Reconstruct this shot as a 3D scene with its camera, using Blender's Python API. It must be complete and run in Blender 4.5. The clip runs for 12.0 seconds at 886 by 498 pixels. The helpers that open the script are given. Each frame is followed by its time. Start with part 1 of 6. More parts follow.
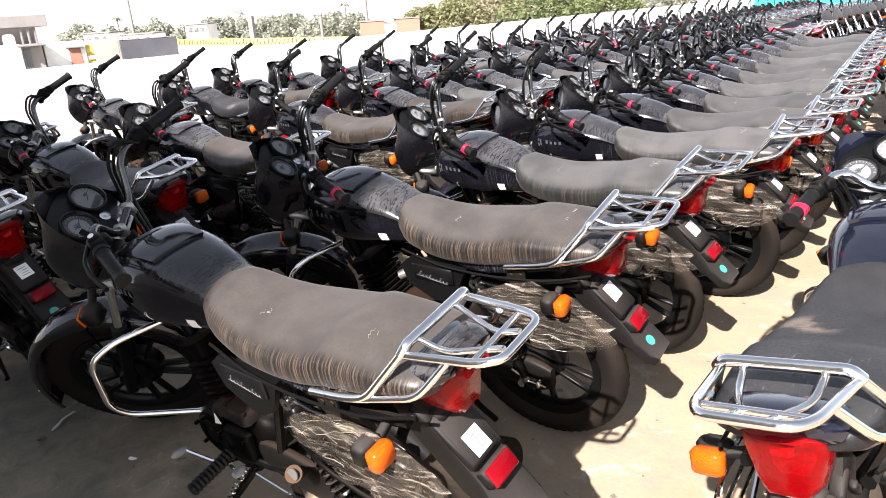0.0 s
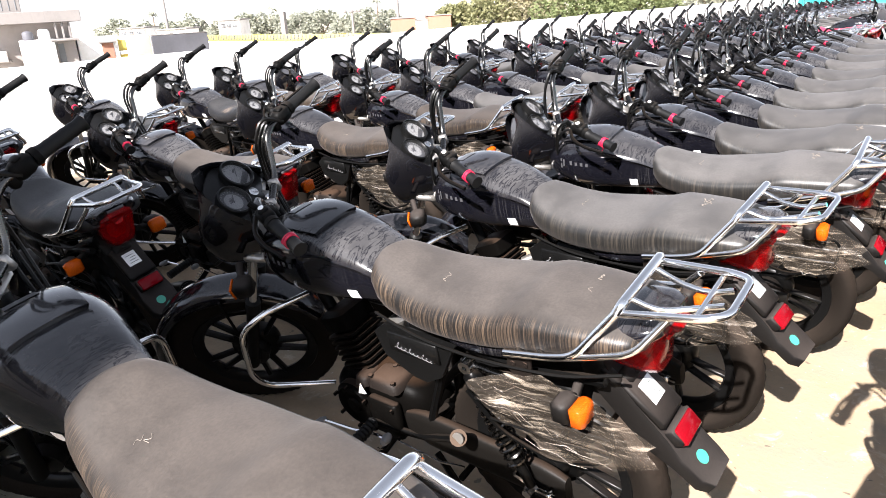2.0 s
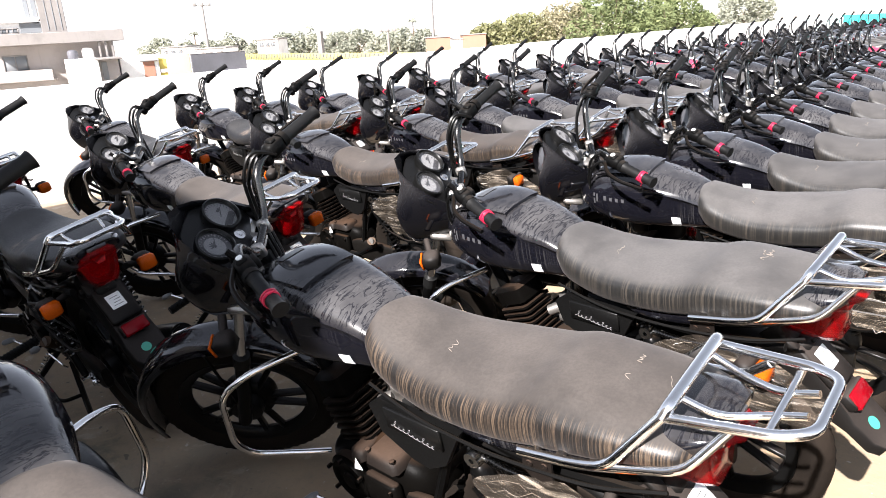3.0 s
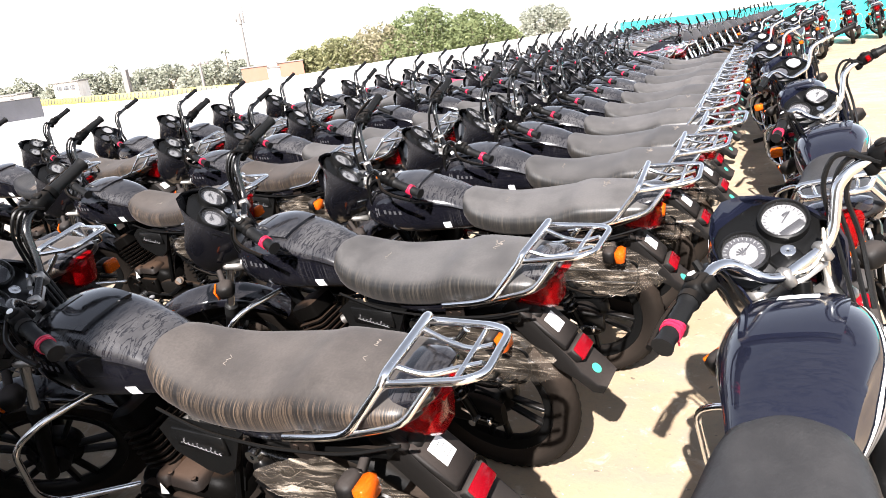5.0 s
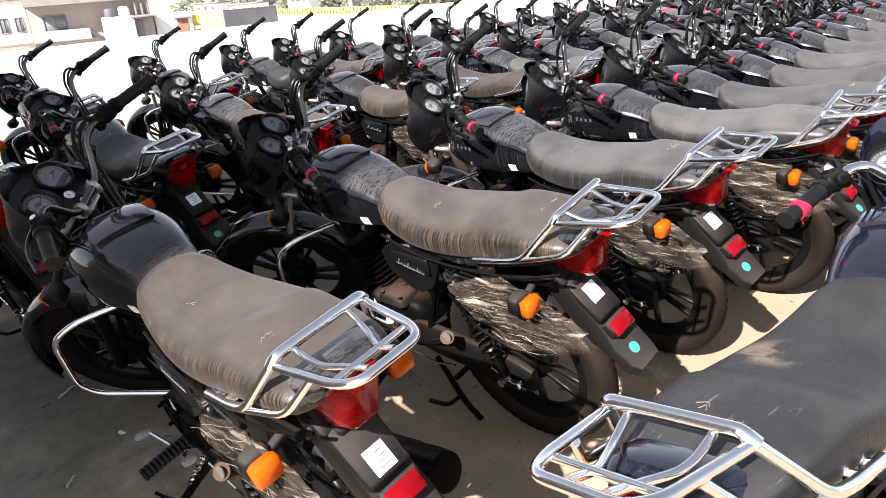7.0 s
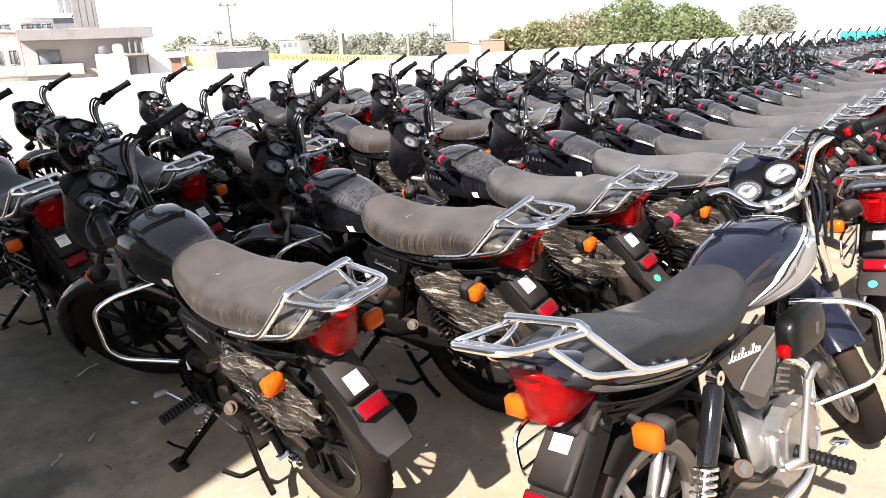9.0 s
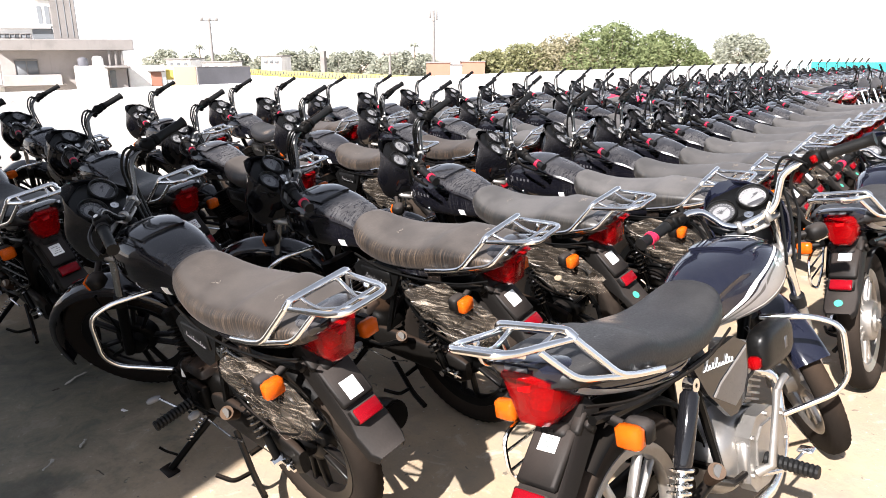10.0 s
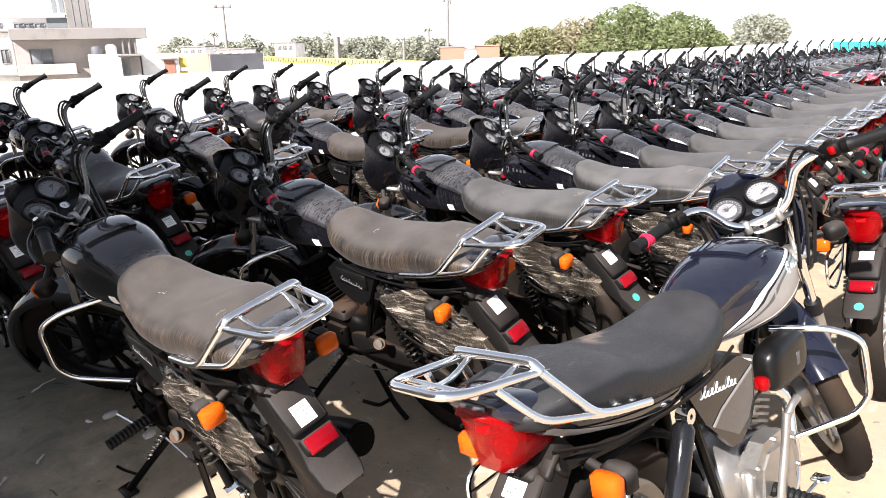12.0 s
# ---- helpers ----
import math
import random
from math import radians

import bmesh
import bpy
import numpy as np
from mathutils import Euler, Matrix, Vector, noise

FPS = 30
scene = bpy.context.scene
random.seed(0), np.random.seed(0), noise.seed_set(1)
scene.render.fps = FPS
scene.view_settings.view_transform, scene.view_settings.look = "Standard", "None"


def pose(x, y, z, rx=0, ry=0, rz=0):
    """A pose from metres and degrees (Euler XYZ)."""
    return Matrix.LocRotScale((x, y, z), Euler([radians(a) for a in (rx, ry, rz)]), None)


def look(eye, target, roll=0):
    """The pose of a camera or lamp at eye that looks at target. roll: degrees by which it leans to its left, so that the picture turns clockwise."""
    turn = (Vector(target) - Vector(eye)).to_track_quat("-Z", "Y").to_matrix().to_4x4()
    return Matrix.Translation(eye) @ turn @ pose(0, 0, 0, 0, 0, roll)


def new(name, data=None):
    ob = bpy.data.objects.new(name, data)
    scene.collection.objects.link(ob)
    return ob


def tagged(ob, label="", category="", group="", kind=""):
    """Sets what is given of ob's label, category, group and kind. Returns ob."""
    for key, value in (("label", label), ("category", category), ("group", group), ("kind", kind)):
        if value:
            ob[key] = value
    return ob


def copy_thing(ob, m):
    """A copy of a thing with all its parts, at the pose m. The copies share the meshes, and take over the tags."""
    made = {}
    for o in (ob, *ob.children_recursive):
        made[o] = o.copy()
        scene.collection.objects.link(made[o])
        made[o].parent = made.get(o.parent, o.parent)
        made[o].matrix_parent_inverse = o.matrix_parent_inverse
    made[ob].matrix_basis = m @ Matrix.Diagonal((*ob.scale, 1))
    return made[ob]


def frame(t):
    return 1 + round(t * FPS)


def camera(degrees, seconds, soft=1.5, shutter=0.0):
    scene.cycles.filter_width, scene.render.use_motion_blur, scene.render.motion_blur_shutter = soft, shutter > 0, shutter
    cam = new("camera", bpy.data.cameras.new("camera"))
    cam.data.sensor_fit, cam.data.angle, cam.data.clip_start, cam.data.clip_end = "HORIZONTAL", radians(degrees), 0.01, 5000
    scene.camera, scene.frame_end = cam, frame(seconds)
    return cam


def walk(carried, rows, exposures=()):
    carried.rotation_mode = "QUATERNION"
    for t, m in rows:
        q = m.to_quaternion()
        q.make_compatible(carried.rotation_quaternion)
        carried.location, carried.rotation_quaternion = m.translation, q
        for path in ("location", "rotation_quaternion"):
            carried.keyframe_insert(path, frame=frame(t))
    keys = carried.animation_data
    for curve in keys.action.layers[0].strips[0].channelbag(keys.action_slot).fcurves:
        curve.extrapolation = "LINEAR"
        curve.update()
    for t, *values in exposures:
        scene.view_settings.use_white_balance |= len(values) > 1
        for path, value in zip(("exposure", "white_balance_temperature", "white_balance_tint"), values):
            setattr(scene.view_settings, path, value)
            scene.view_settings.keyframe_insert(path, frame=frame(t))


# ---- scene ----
cam = camera(65.0, 12.0, 0.9)
PATH = [
    (0, (0.071, 0.158, 1.433), (-1.189, 1.564, 0.773), -3.6),
    (0.5, (0.038, 0.283, 1.418), (-1.293, 1.618, 0.751), -3.0),
    (1, (0.019, 0.416, 1.430), (-1.35, 1.72, 0.776), -5.6),
    (1.5, (-0.057, 0.516, 1.419), (-1.412, 1.826, 0.749), -5.3),
    (2, (-0.215, 0.65, 1.413), (-1.533, 2.0, 0.751), -3.3),
    (2.5, (-0.321, 0.784, 1.411), (-1.692, 2.073, 0.733), -3.9),
    (2.7, (-0.377, 0.856, 1.407), (-1.78, 2.128, 0.764), -3.5),
    (4.3, (-0.292, 0.944, 1.414), (-1.475, 2.456, 0.854), -5.5),
    (4.5, (-0.22, 0.903, 1.415), (-1.346, 2.432, 0.785), -6.2),
    (5, (-0.07, 0.855, 1.440), (-1.13, 2.445, 0.849), -7.0),
    (5.5, (0.115, 0.859, 1.427), (-1.152, 2.258, 0.765), -4.4),
    (6, (0.205, 0.878, 1.446), (-1.065, 2.308, 0.861), -5.0),
    (6.5, (0.185, 0.696, 1.416), (-1.167, 2.027, 0.782), -3.7),
    (6.7, (0.182, 0.607, 1.406), (-1.234, 1.818, 0.678), -5.6),
    (8.3, (0.566, 0.39, 1.456), (-0.917, 1.614, 0.907), -1.1),
    (8.5, (0.591, 0.342, 1.453), (-0.909, 1.555, 0.926), -1.5),
    (9, (0.638, 0.204, 1.437), (-0.786, 1.476, 0.840), -1.9),
    (9.5, (0.677, 0.123, 1.447), (-0.705, 1.451, 0.873), -1.0),
    (10, (0.683, 0.104, 1.451), (-0.708, 1.434, 0.905), -0.4),
    (10.5, (0.667, 0.107, 1.444), (-0.733, 1.419, 0.881), -0.1),
    (11, (0.663, 0.138, 1.446), (-0.705, 1.484, 0.885), -0.7),
    (11.5, (0.647, 0.2, 1.440), (-0.721, 1.538, 0.855), -1.5),
    (12, (0.608, 0.353, 1.441), (-0.807, 1.641, 0.856), -1.1),
]
walk(cam, [(t, look(eye, target, roll)) for t, eye, target, roll in PATH], [(t, stops, 6000, 14) for t, stops in ((0, 2.00), (1, 2.10), (2.5, 2.16), (4.5, 2.03), (6, 2.06), (6.5, 1.98), (8.5, 1.90), (12, 1.86))])

# ---- light ----
SUN_WAY = Vector((-0.35, 1.2, -1.0)).normalized()
world = bpy.data.worlds.new("world")
scene.world = world
world.use_nodes = True
wn = world.node_tree.nodes
sky = wn.new("ShaderNodeTexSky")
sky.sky_type, sky.sun_disc = "NISHITA", False
sky.sun_elevation = math.asin(-SUN_WAY.z)
sky.sun_rotation = math.atan2(-SUN_WAY.x, -SUN_WAY.y)
sky.air_density, sky.dust_density, sky.ozone_density = 1.0, 0.35, 1.0
wn["Background"].inputs["Strength"].default_value = 0.056
# summer haze takes most of the blue out of the sky
haze = wn.new("ShaderNodeHueSaturation")
haze.inputs["Saturation"].default_value = 0.25
world.node_tree.links.new(sky.outputs[0], haze.inputs["Color"])
world.node_tree.links.new(haze.outputs[0], wn["Background"].inputs["Color"])
sun = new("sun", bpy.data.lights.new("sun", "SUN"))
sun.data.energy, sun.data.angle, sun.data.color = 5.0, radians(0.6), (1.0, 0.92, 0.81)
sun.matrix_world = look((0, 0, 30), Vector((0, 0, 30)) + SUN_WAY)


# ---- materials ----
def nodes_of(name):
    m = bpy.data.materials.new(name)
    m.use_nodes = True
    nt = m.node_tree
    return m, nt, nt.nodes["Principled BSDF"]


def link(nt, a, b):
    nt.links.new(a, b)


def mixc(nt, fac, a, b):
    n = nt.nodes.new("ShaderNodeMix")
    n.data_type = "RGBA"
    for sock, v in ((n.inputs[0], fac), (n.inputs[6], a), (n.inputs[7], b)):
        if isinstance(v, (tuple, list)):
            sock.default_value = (*v, 1)
        elif isinstance(v, (int, float)):
            sock.default_value = v
        else:
            link(nt, v, sock)
    return n.outputs[2]


def calc(nt, op, a, b=0.0):
    n = nt.nodes.new("ShaderNodeMath")
    n.operation = op
    for sock, v in ((n.inputs[0], a), (n.inputs[1], b)):
        if isinstance(v, (int, float)):
            sock.default_value = v
        else:
            link(nt, v, sock)
    return n.outputs[0]


def ramp(nt, v, lo, hi, out0=0.0, out1=1.0):
    n = nt.nodes.new("ShaderNodeMapRange")
    n.interpolation_type = "SMOOTHSTEP"
    link(nt, v, n.inputs[0])
    for i, x in zip((1, 2, 3, 4), (lo, hi, out0, out1)):
        n.inputs[i].default_value = x
    return n.outputs[0]


def coords(nt, scale=(1, 1, 1), shuffle=True):
    """Object coordinates at real size, moved by a random step for each object."""
    tc = nt.nodes.new("ShaderNodeTexCoord")
    mp = nt.nodes.new("ShaderNodeMapping")
    mp.inputs["Scale"].default_value = scale
    link(nt, tc.outputs["Object"], mp.inputs["Vector"])
    if shuffle:
        oi = nt.nodes.new("ShaderNodeObjectInfo")
        link(nt, calc(nt, "MULTIPLY", oi.outputs["Random"], 37.0), mp.inputs["Location"])
    return mp.outputs[0]


def noise_of(nt, vec, scale, detail=4.0, rough=0.55, distort=0.0):
    n = nt.nodes.new("ShaderNodeTexNoise")
    n.inputs["Scale"].default_value, n.inputs["Detail"].default_value = scale, detail
    n.inputs["Roughness"].default_value, n.inputs["Distortion"].default_value = rough, distort
    link(nt, vec, n.inputs["Vector"])
    return n.outputs[0]


def bump(nt, bsdf, height, strength=0.2, distance=0.002):
    n = nt.nodes.new("ShaderNodeBump")
    n.inputs["Strength"].default_value, n.inputs["Distance"].default_value = strength, distance
    link(nt, height, n.inputs["Height"])
    link(nt, n.outputs[0], bsdf.inputs["Normal"])


def up_facing(nt, lo, hi):
    g = nt.nodes.new("ShaderNodeNewGeometry")
    s = nt.nodes.new("ShaderNodeSeparateXYZ")
    link(nt, g.outputs["Normal"], s.inputs[0])
    return ramp(nt, s.outputs[2], lo, hi)


def plain(name, color, rough=0.5, metal=0.0, vary=0.25, grain=60.0, relief=0.1, shine=0.5):
    m, nt, b = nodes_of(name)
    b.inputs["Specular IOR Level"].default_value = shine
    v = coords(nt)
    big, fine = noise_of(nt, v, grain * 0.12), noise_of(nt, v, grain * 4)
    dark = tuple(c * (1 - vary) for c in color)
    light = tuple(min(1, c * (1 + vary)) for c in color)
    link(nt, mixc(nt, ramp(nt, big, 0.3, 0.7), dark, light), b.inputs["Base Color"])
    link(nt, ramp(nt, fine, 0.2, 0.8, max(0.02, rough - 0.08), min(1, rough + 0.08)), b.inputs["Roughness"])
    b.inputs["Metallic"].default_value = metal
    if relief:
        bump(nt, b, fine, relief, 0.001)
    return m


def dusty(name, color, rough, dust=(0.30, 0.25, 0.20), amount=0.6, streak=0.0, relief=0.0, coat=0.0, low=0.25, shine=0.5):
    """A surface with dust lying on what faces up and run down in streaks on what faces sideways."""
    m, nt, b = nodes_of(name)
    v = coords(nt)
    patch = noise_of(nt, v, 6.0, 4.0, 0.6)
    grit = noise_of(nt, v, 160.0, 3.0)
    top = up_facing(nt, low, 0.99 if streak > 0.3 else 0.95)
    cover = calc(nt, "MULTIPLY", calc(nt, "MULTIPLY", top, ramp(nt, patch, 0.25, 0.7, 0.50 if streak else 0.72, 1.0)), amount)
    lot = nt.nodes.new("ShaderNodeObjectInfo")
    cover = calc(nt, "MULTIPLY", cover, calc(nt, "ADD", 0.72, calc(nt, "MULTIPLY", lot.outputs["Random"], 0.5)))
    cover = calc(nt, "MULTIPLY", cover, ramp(nt, grit, 0.2, 0.75, 0.74 if streak else 0.86, 1.0))
    if streak:
        runs = noise_of(nt, coords(nt, (300, 10, 1.2)), 1.0, 4.0, 0.7)
        side = calc(nt, "SUBTRACT", 1.0, up_facing(nt, 0.66, 0.88))
        hang = calc(nt, "MULTIPLY", calc(nt, "MULTIPLY", ramp(nt, runs, 0.45, 0.64), side), streak)
        hang = calc(nt, "MULTIPLY", hang, ramp(nt, noise_of(nt, v, 9.0, 3.0), 0.25, 0.6, 0.55, 1.0))
    grey = tuple(sum(dust) / 3 * k for k in (1.06, 1.0, 0.96))
    shade = mixc(nt, cover, color, mixc(nt, ramp(nt, lot.outputs["Random"], 0.1, 0.9, 0.0, 0.45), dust, grey))
    if streak:
        shade = mixc(nt, hang, shade, tuple(c * k for c, k in zip(dust, (1.0, 0.88, 0.72))))
    link(nt, shade, b.inputs["Base Color"])
    link(nt, ramp(nt, cover, 0.0, 0.6, rough, rough + 0.22), b.inputs["Roughness"])
    b.inputs["Specular IOR Level"].default_value = shine
    if streak:
        b.inputs["Sheen Weight"].default_value, b.inputs["Sheen Roughness"].default_value = 0.06, 0.5
        b.inputs["Sheen Tint"].default_value = (0.80, 0.74, 0.72, 1)
    if coat:
        b.inputs["Coat Weight"].default_value, b.inputs["Coat Roughness"].default_value = coat, 0.06
    if relief:
        bump(nt, b, grit, relief, 0.0015)
    return m


def tank_paint(name, color, amount, flake=0.0):
    """Gloss paint under dried rain marks and dust."""
    m, nt, b = nodes_of(name)
    v = coords(nt)
    wob = noise_of(nt, coords(nt, (75, 14, 18)), 1.0, 4.0, 0.6, 0.6)
    drops = noise_of(nt, v, 90.0, 2.0)
    patch = noise_of(nt, v, 5.0, 4.0)
    along = nt.nodes.new("ShaderNodeSeparateXYZ")
    spot = nt.nodes.new("ShaderNodeTexCoord")
    link(nt, spot.outputs["Object"], along.inputs[0])
    top = calc(nt, "MULTIPLY", up_facing(nt, 0.15, 0.8), ramp(nt, along.outputs[0], 0.50, 0.80, 1.0, 0.35))
    vein = ramp(nt, calc(nt, "ABSOLUTE", calc(nt, "SUBTRACT", wob, 0.5)), 0.008, 0.04, 0.15, 1.0)
    marks = calc(nt, "MULTIPLY", calc(nt, "MULTIPLY", vein, top), amount)
    marks = calc(nt, "MULTIPLY", marks, ramp(nt, patch, 0.35, 0.65, 0.35, 1.0))
    marks = calc(nt, "ADD", marks, calc(nt, "MULTIPLY", ramp(nt, drops, 0.66, 0.72), 0.12 * amount))
    drips = ramp(nt, noise_of(nt, coords(nt, (260, 12, 1.3)), 1.0, 3.0, 0.6), 0.54, 0.60)
    drips = calc(nt, "MULTIPLY", drips, ramp(nt, along.outputs[0], 0.40, 0.60, 0.45 * amount, 0.1 * amount))
    marks = calc(nt, "MAXIMUM", marks, calc(nt, "MULTIPLY", drips, ramp(nt, patch, 0.4, 0.6)))
    link(nt, mixc(nt, marks, color, (0.24, 0.23, 0.225)), b.inputs["Base Color"])
    link(nt, ramp(nt, marks, 0.0, 0.4, 0.09, 0.55), b.inputs["Roughness"])
    b.inputs["Metallic"].default_value = flake
    b.inputs["Coat Weight"].default_value, b.inputs["Coat Roughness"].default_value = 0.3, 0.06
    b.inputs["Specular IOR Level"].default_value = 0.42
    return m


def clear_lens(name, color, cells=260.0, depth=0.62):
    m, nt, b = nodes_of(name)
    vo = nt.nodes.new("ShaderNodeTexVoronoi")
    vo.inputs["Scale"].default_value = cells
    link(nt, coords(nt, shuffle=False), vo.inputs["Vector"])
    deep = tuple(c * depth for c in color)
    link(nt, mixc(nt, ramp(nt, vo.outputs["Distance"], 0.1, 0.6), color, deep), b.inputs["Base Color"])
    b.inputs["Roughness"].default_value = 0.10
    b.inputs["Specular IOR Level"].default_value = 0.12
    b.inputs["Coat Weight"].default_value, b.inputs["Coat Roughness"].default_value = 0.05, 0.04
    bump(nt, b, vo.outputs["Distance"], 0.10, 0.0006)
    return m


def wrap_film(name, color, thin, thick):
    """Thin crumpled packing film: nearly clear, pale along its stretched folds."""
    m, nt, b = nodes_of(name)
    tc = nt.nodes.new("ShaderNodeTexCoord")
    mp = nt.nodes.new("ShaderNodeMapping")
    mp.inputs["Rotation"].default_value = (0, radians(28), 0)
    mp.inputs["Scale"].default_value = (9, 9, 90)
    oi = nt.nodes.new("ShaderNodeObjectInfo")
    link(nt, tc.outputs["Object"], mp.inputs["Vector"])
    link(nt, calc(nt, "MULTIPLY", oi.outputs["Random"], 37.0), mp.inputs["Location"])
    folds = noise_of(nt, mp.outputs[0], 1.0, 5.0, 0.65, 0.9)
    wide = noise_of(nt, coords(nt), 9.0, 3.0)
    line = ramp(nt, folds, 0.50, 0.62)
    link(nt, mixc(nt, line, color, (0.46, 0.39, 0.31)), b.inputs["Base Color"])
    a = calc(nt, "MULTIPLY", ramp(nt, wide, 0.3, 0.65, 0.45, 1.0), ramp(nt, folds, 0.50, 0.68, thin, thick))
    link(nt, a, b.inputs["Alpha"])
    b.inputs["Roughness"].default_value = 0.2
    b.inputs["Coat Weight"].default_value = 0.5
    bump(nt, b, folds, 0.6, 0.004)
    return m


def concrete(name, spills_and_shade=()):
    """Trowelled deck concrete: clouded, gritty, blotched with pale laitance, with spilt oil, painted shade and
    scattered dark specks.
    """
    m, nt, b = nodes_of(name)
    v = coords(nt, shuffle=False)
    big, mid = noise_of(nt, v, 0.55, 5.0, 0.6), noise_of(nt, v, 3.2, 6.0, 0.65)
    fine, spot = noise_of(nt, v, 55.0, 4.0), noise_of(nt, v, 7.0, 5.0, 0.7, 0.8)
    specks = noise_of(nt, v, 24.0, 2.0, 0.5, 0.4)
    c = mixc(nt, ramp(nt, big, 0.35, 0.68), (0.31, 0.228, 0.145), (0.40, 0.305, 0.205))
    c = mixc(nt, ramp(nt, mid, 0.40, 0.72, 0.0, 0.65), c, (0.20, 0.188, 0.155))
    c = mixc(nt, ramp(nt, spot, 0.57, 0.66, 0.0, 0.55), c, (0.47, 0.40, 0.31))
    c = mixc(nt, ramp(nt, spot, 0.44, 0.34, 0.0, 0.45), c, (0.26, 0.21, 0.16))
    c = mixc(nt, ramp(nt, fine, 0.52, 0.8, 0.0, 0.45), c, (0.18, 0.165, 0.14))
    c = mixc(nt, ramp(nt, specks, 0.70, 0.74, 0.0, 0.75), c, (0.09, 0.08, 0.065))
    flecks = noise_of(nt, v, 38.0, 3.0, 0.6, 0.5)
    c = mixc(nt, ramp(nt, flecks, 0.67, 0.72, 0.0, 0.6), c, (0.58, 0.54, 0.47))
    for x, y, r, strength, color in spills_and_shade:
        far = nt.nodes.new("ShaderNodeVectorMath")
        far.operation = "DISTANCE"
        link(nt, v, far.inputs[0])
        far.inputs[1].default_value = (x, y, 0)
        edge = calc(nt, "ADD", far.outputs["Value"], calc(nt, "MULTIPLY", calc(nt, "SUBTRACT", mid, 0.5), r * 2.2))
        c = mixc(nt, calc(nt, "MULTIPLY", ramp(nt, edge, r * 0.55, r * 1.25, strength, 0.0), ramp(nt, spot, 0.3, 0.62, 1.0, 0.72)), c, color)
    link(nt, c, b.inputs["Base Color"])
    link(nt, ramp(nt, mid, 0.3, 0.8, 0.55, 0.9), b.inputs["Roughness"])
    bump(nt, b, calc(nt, "ADD", fine, calc(nt, "MULTIPLY", mid, 2.0)), 0.35, 0.004)
    return m


def plaster(name, color, dirt, relief=0.2, cracks=True):
    m, nt, b = nodes_of(name)
    v = coords(nt)
    big, fine = noise_of(nt, v, 0.9, 6.0, 0.65), noise_of(nt, v, 30.0, 4.0)
    runs = noise_of(nt, coords(nt, (5, 5, 0.35)), 1.0, 5.0, 0.6)
    c = mixc(nt, ramp(nt, big, 0.42, 0.75, 0.0, 0.6), color, dirt)
    c = mixc(nt, ramp(nt, runs, 0.55, 0.8, 0.0, 0.45), c, dirt)
    if cracks:
        vo = nt.nodes.new("ShaderNodeTexVoronoi")
        vo.feature = "DISTANCE_TO_EDGE"
        vo.inputs["Scale"].default_value = 0.7
        wv = nt.nodes.new("ShaderNodeVectorMath")
        wv.operation = "ADD"
        wob = nt.nodes.new("ShaderNodeTexNoise")
        wob.inputs["Scale"].default_value = 3.0
        link(nt, v, wob.inputs["Vector"])
        link(nt, v, wv.inputs[0])
        link(nt, wob.outputs[1], wv.inputs[1])
        link(nt, wv.outputs[0], vo.inputs["Vector"])
        c = mixc(nt, ramp(nt, vo.outputs["Distance"], 0.0, 0.005, 0.35, 0.0), c, (0.2, 0.19, 0.18))
    link(nt, c, b.inputs["Base Color"])
    b.inputs["Roughness"].default_value = 0.85
    bump(nt, b, fine, relief, 0.004)
    return m


def scuffed(name, color, dust):
    """Dark vinyl with a thin veil of dust, pale scuffs towards the back and a sandy patch in the dip."""
    m, nt, b = nodes_of(name)
    v = coords(nt)
    spot = nt.nodes.new("ShaderNodeTexCoord")
    along = nt.nodes.new("ShaderNodeSeparateXYZ")
    link(nt, spot.outputs["Object"], along.inputs[0])
    top = up_facing(nt, 0.55, 0.95)
    grit = noise_of(nt, v, 170.0, 3.0)
    veil = calc(nt, "MULTIPLY", ramp(nt, noise_of(nt, v, 8.0, 4.0, 0.6), 0.30, 0.70, 0.08, 0.17), top)
    lines = noise_of(nt, coords(nt, (16, 70, 20)), 1.0, 5.0, 0.7, 1.2)
    scuff = calc(nt, "MULTIPLY", ramp(nt, lines, 0.56, 0.64), ramp(nt, noise_of(nt, v, 14.0, 3.0), 0.45, 0.60))
    scuff = calc(nt, "MULTIPLY", calc(nt, "MULTIPLY", scuff, top), ramp(nt, along.outputs[0], -0.02, -0.14, 0.0, 0.60))
    c = mixc(nt, calc(nt, "MAXIMUM", veil, scuff), color, dust)
    sand = calc(nt, "MULTIPLY", ramp(nt, calc(nt, "ABSOLUTE", calc(nt, "SUBTRACT", along.outputs[0], 0.12)), 0.03, 0.08, 0.75, 0.0), top)
    sand = calc(nt, "MULTIPLY", sand, ramp(nt, noise_of(nt, v, 11.0, 5.0, 0.7), 0.47, 0.60))
    c = mixc(nt, calc(nt, "MULTIPLY", sand, ramp(nt, along.outputs[1], -0.02, 0.03)), c, (0.19, 0.145, 0.11))
    link(nt, c, b.inputs["Base Color"])
    link(nt, ramp(nt, grit, 0.2, 0.8, 0.44, 0.60), b.inputs["Roughness"])
    b.inputs["Specular IOR Level"].default_value = 0.35
    bump(nt, b, grit, 0.4, 0.0015)
    return m


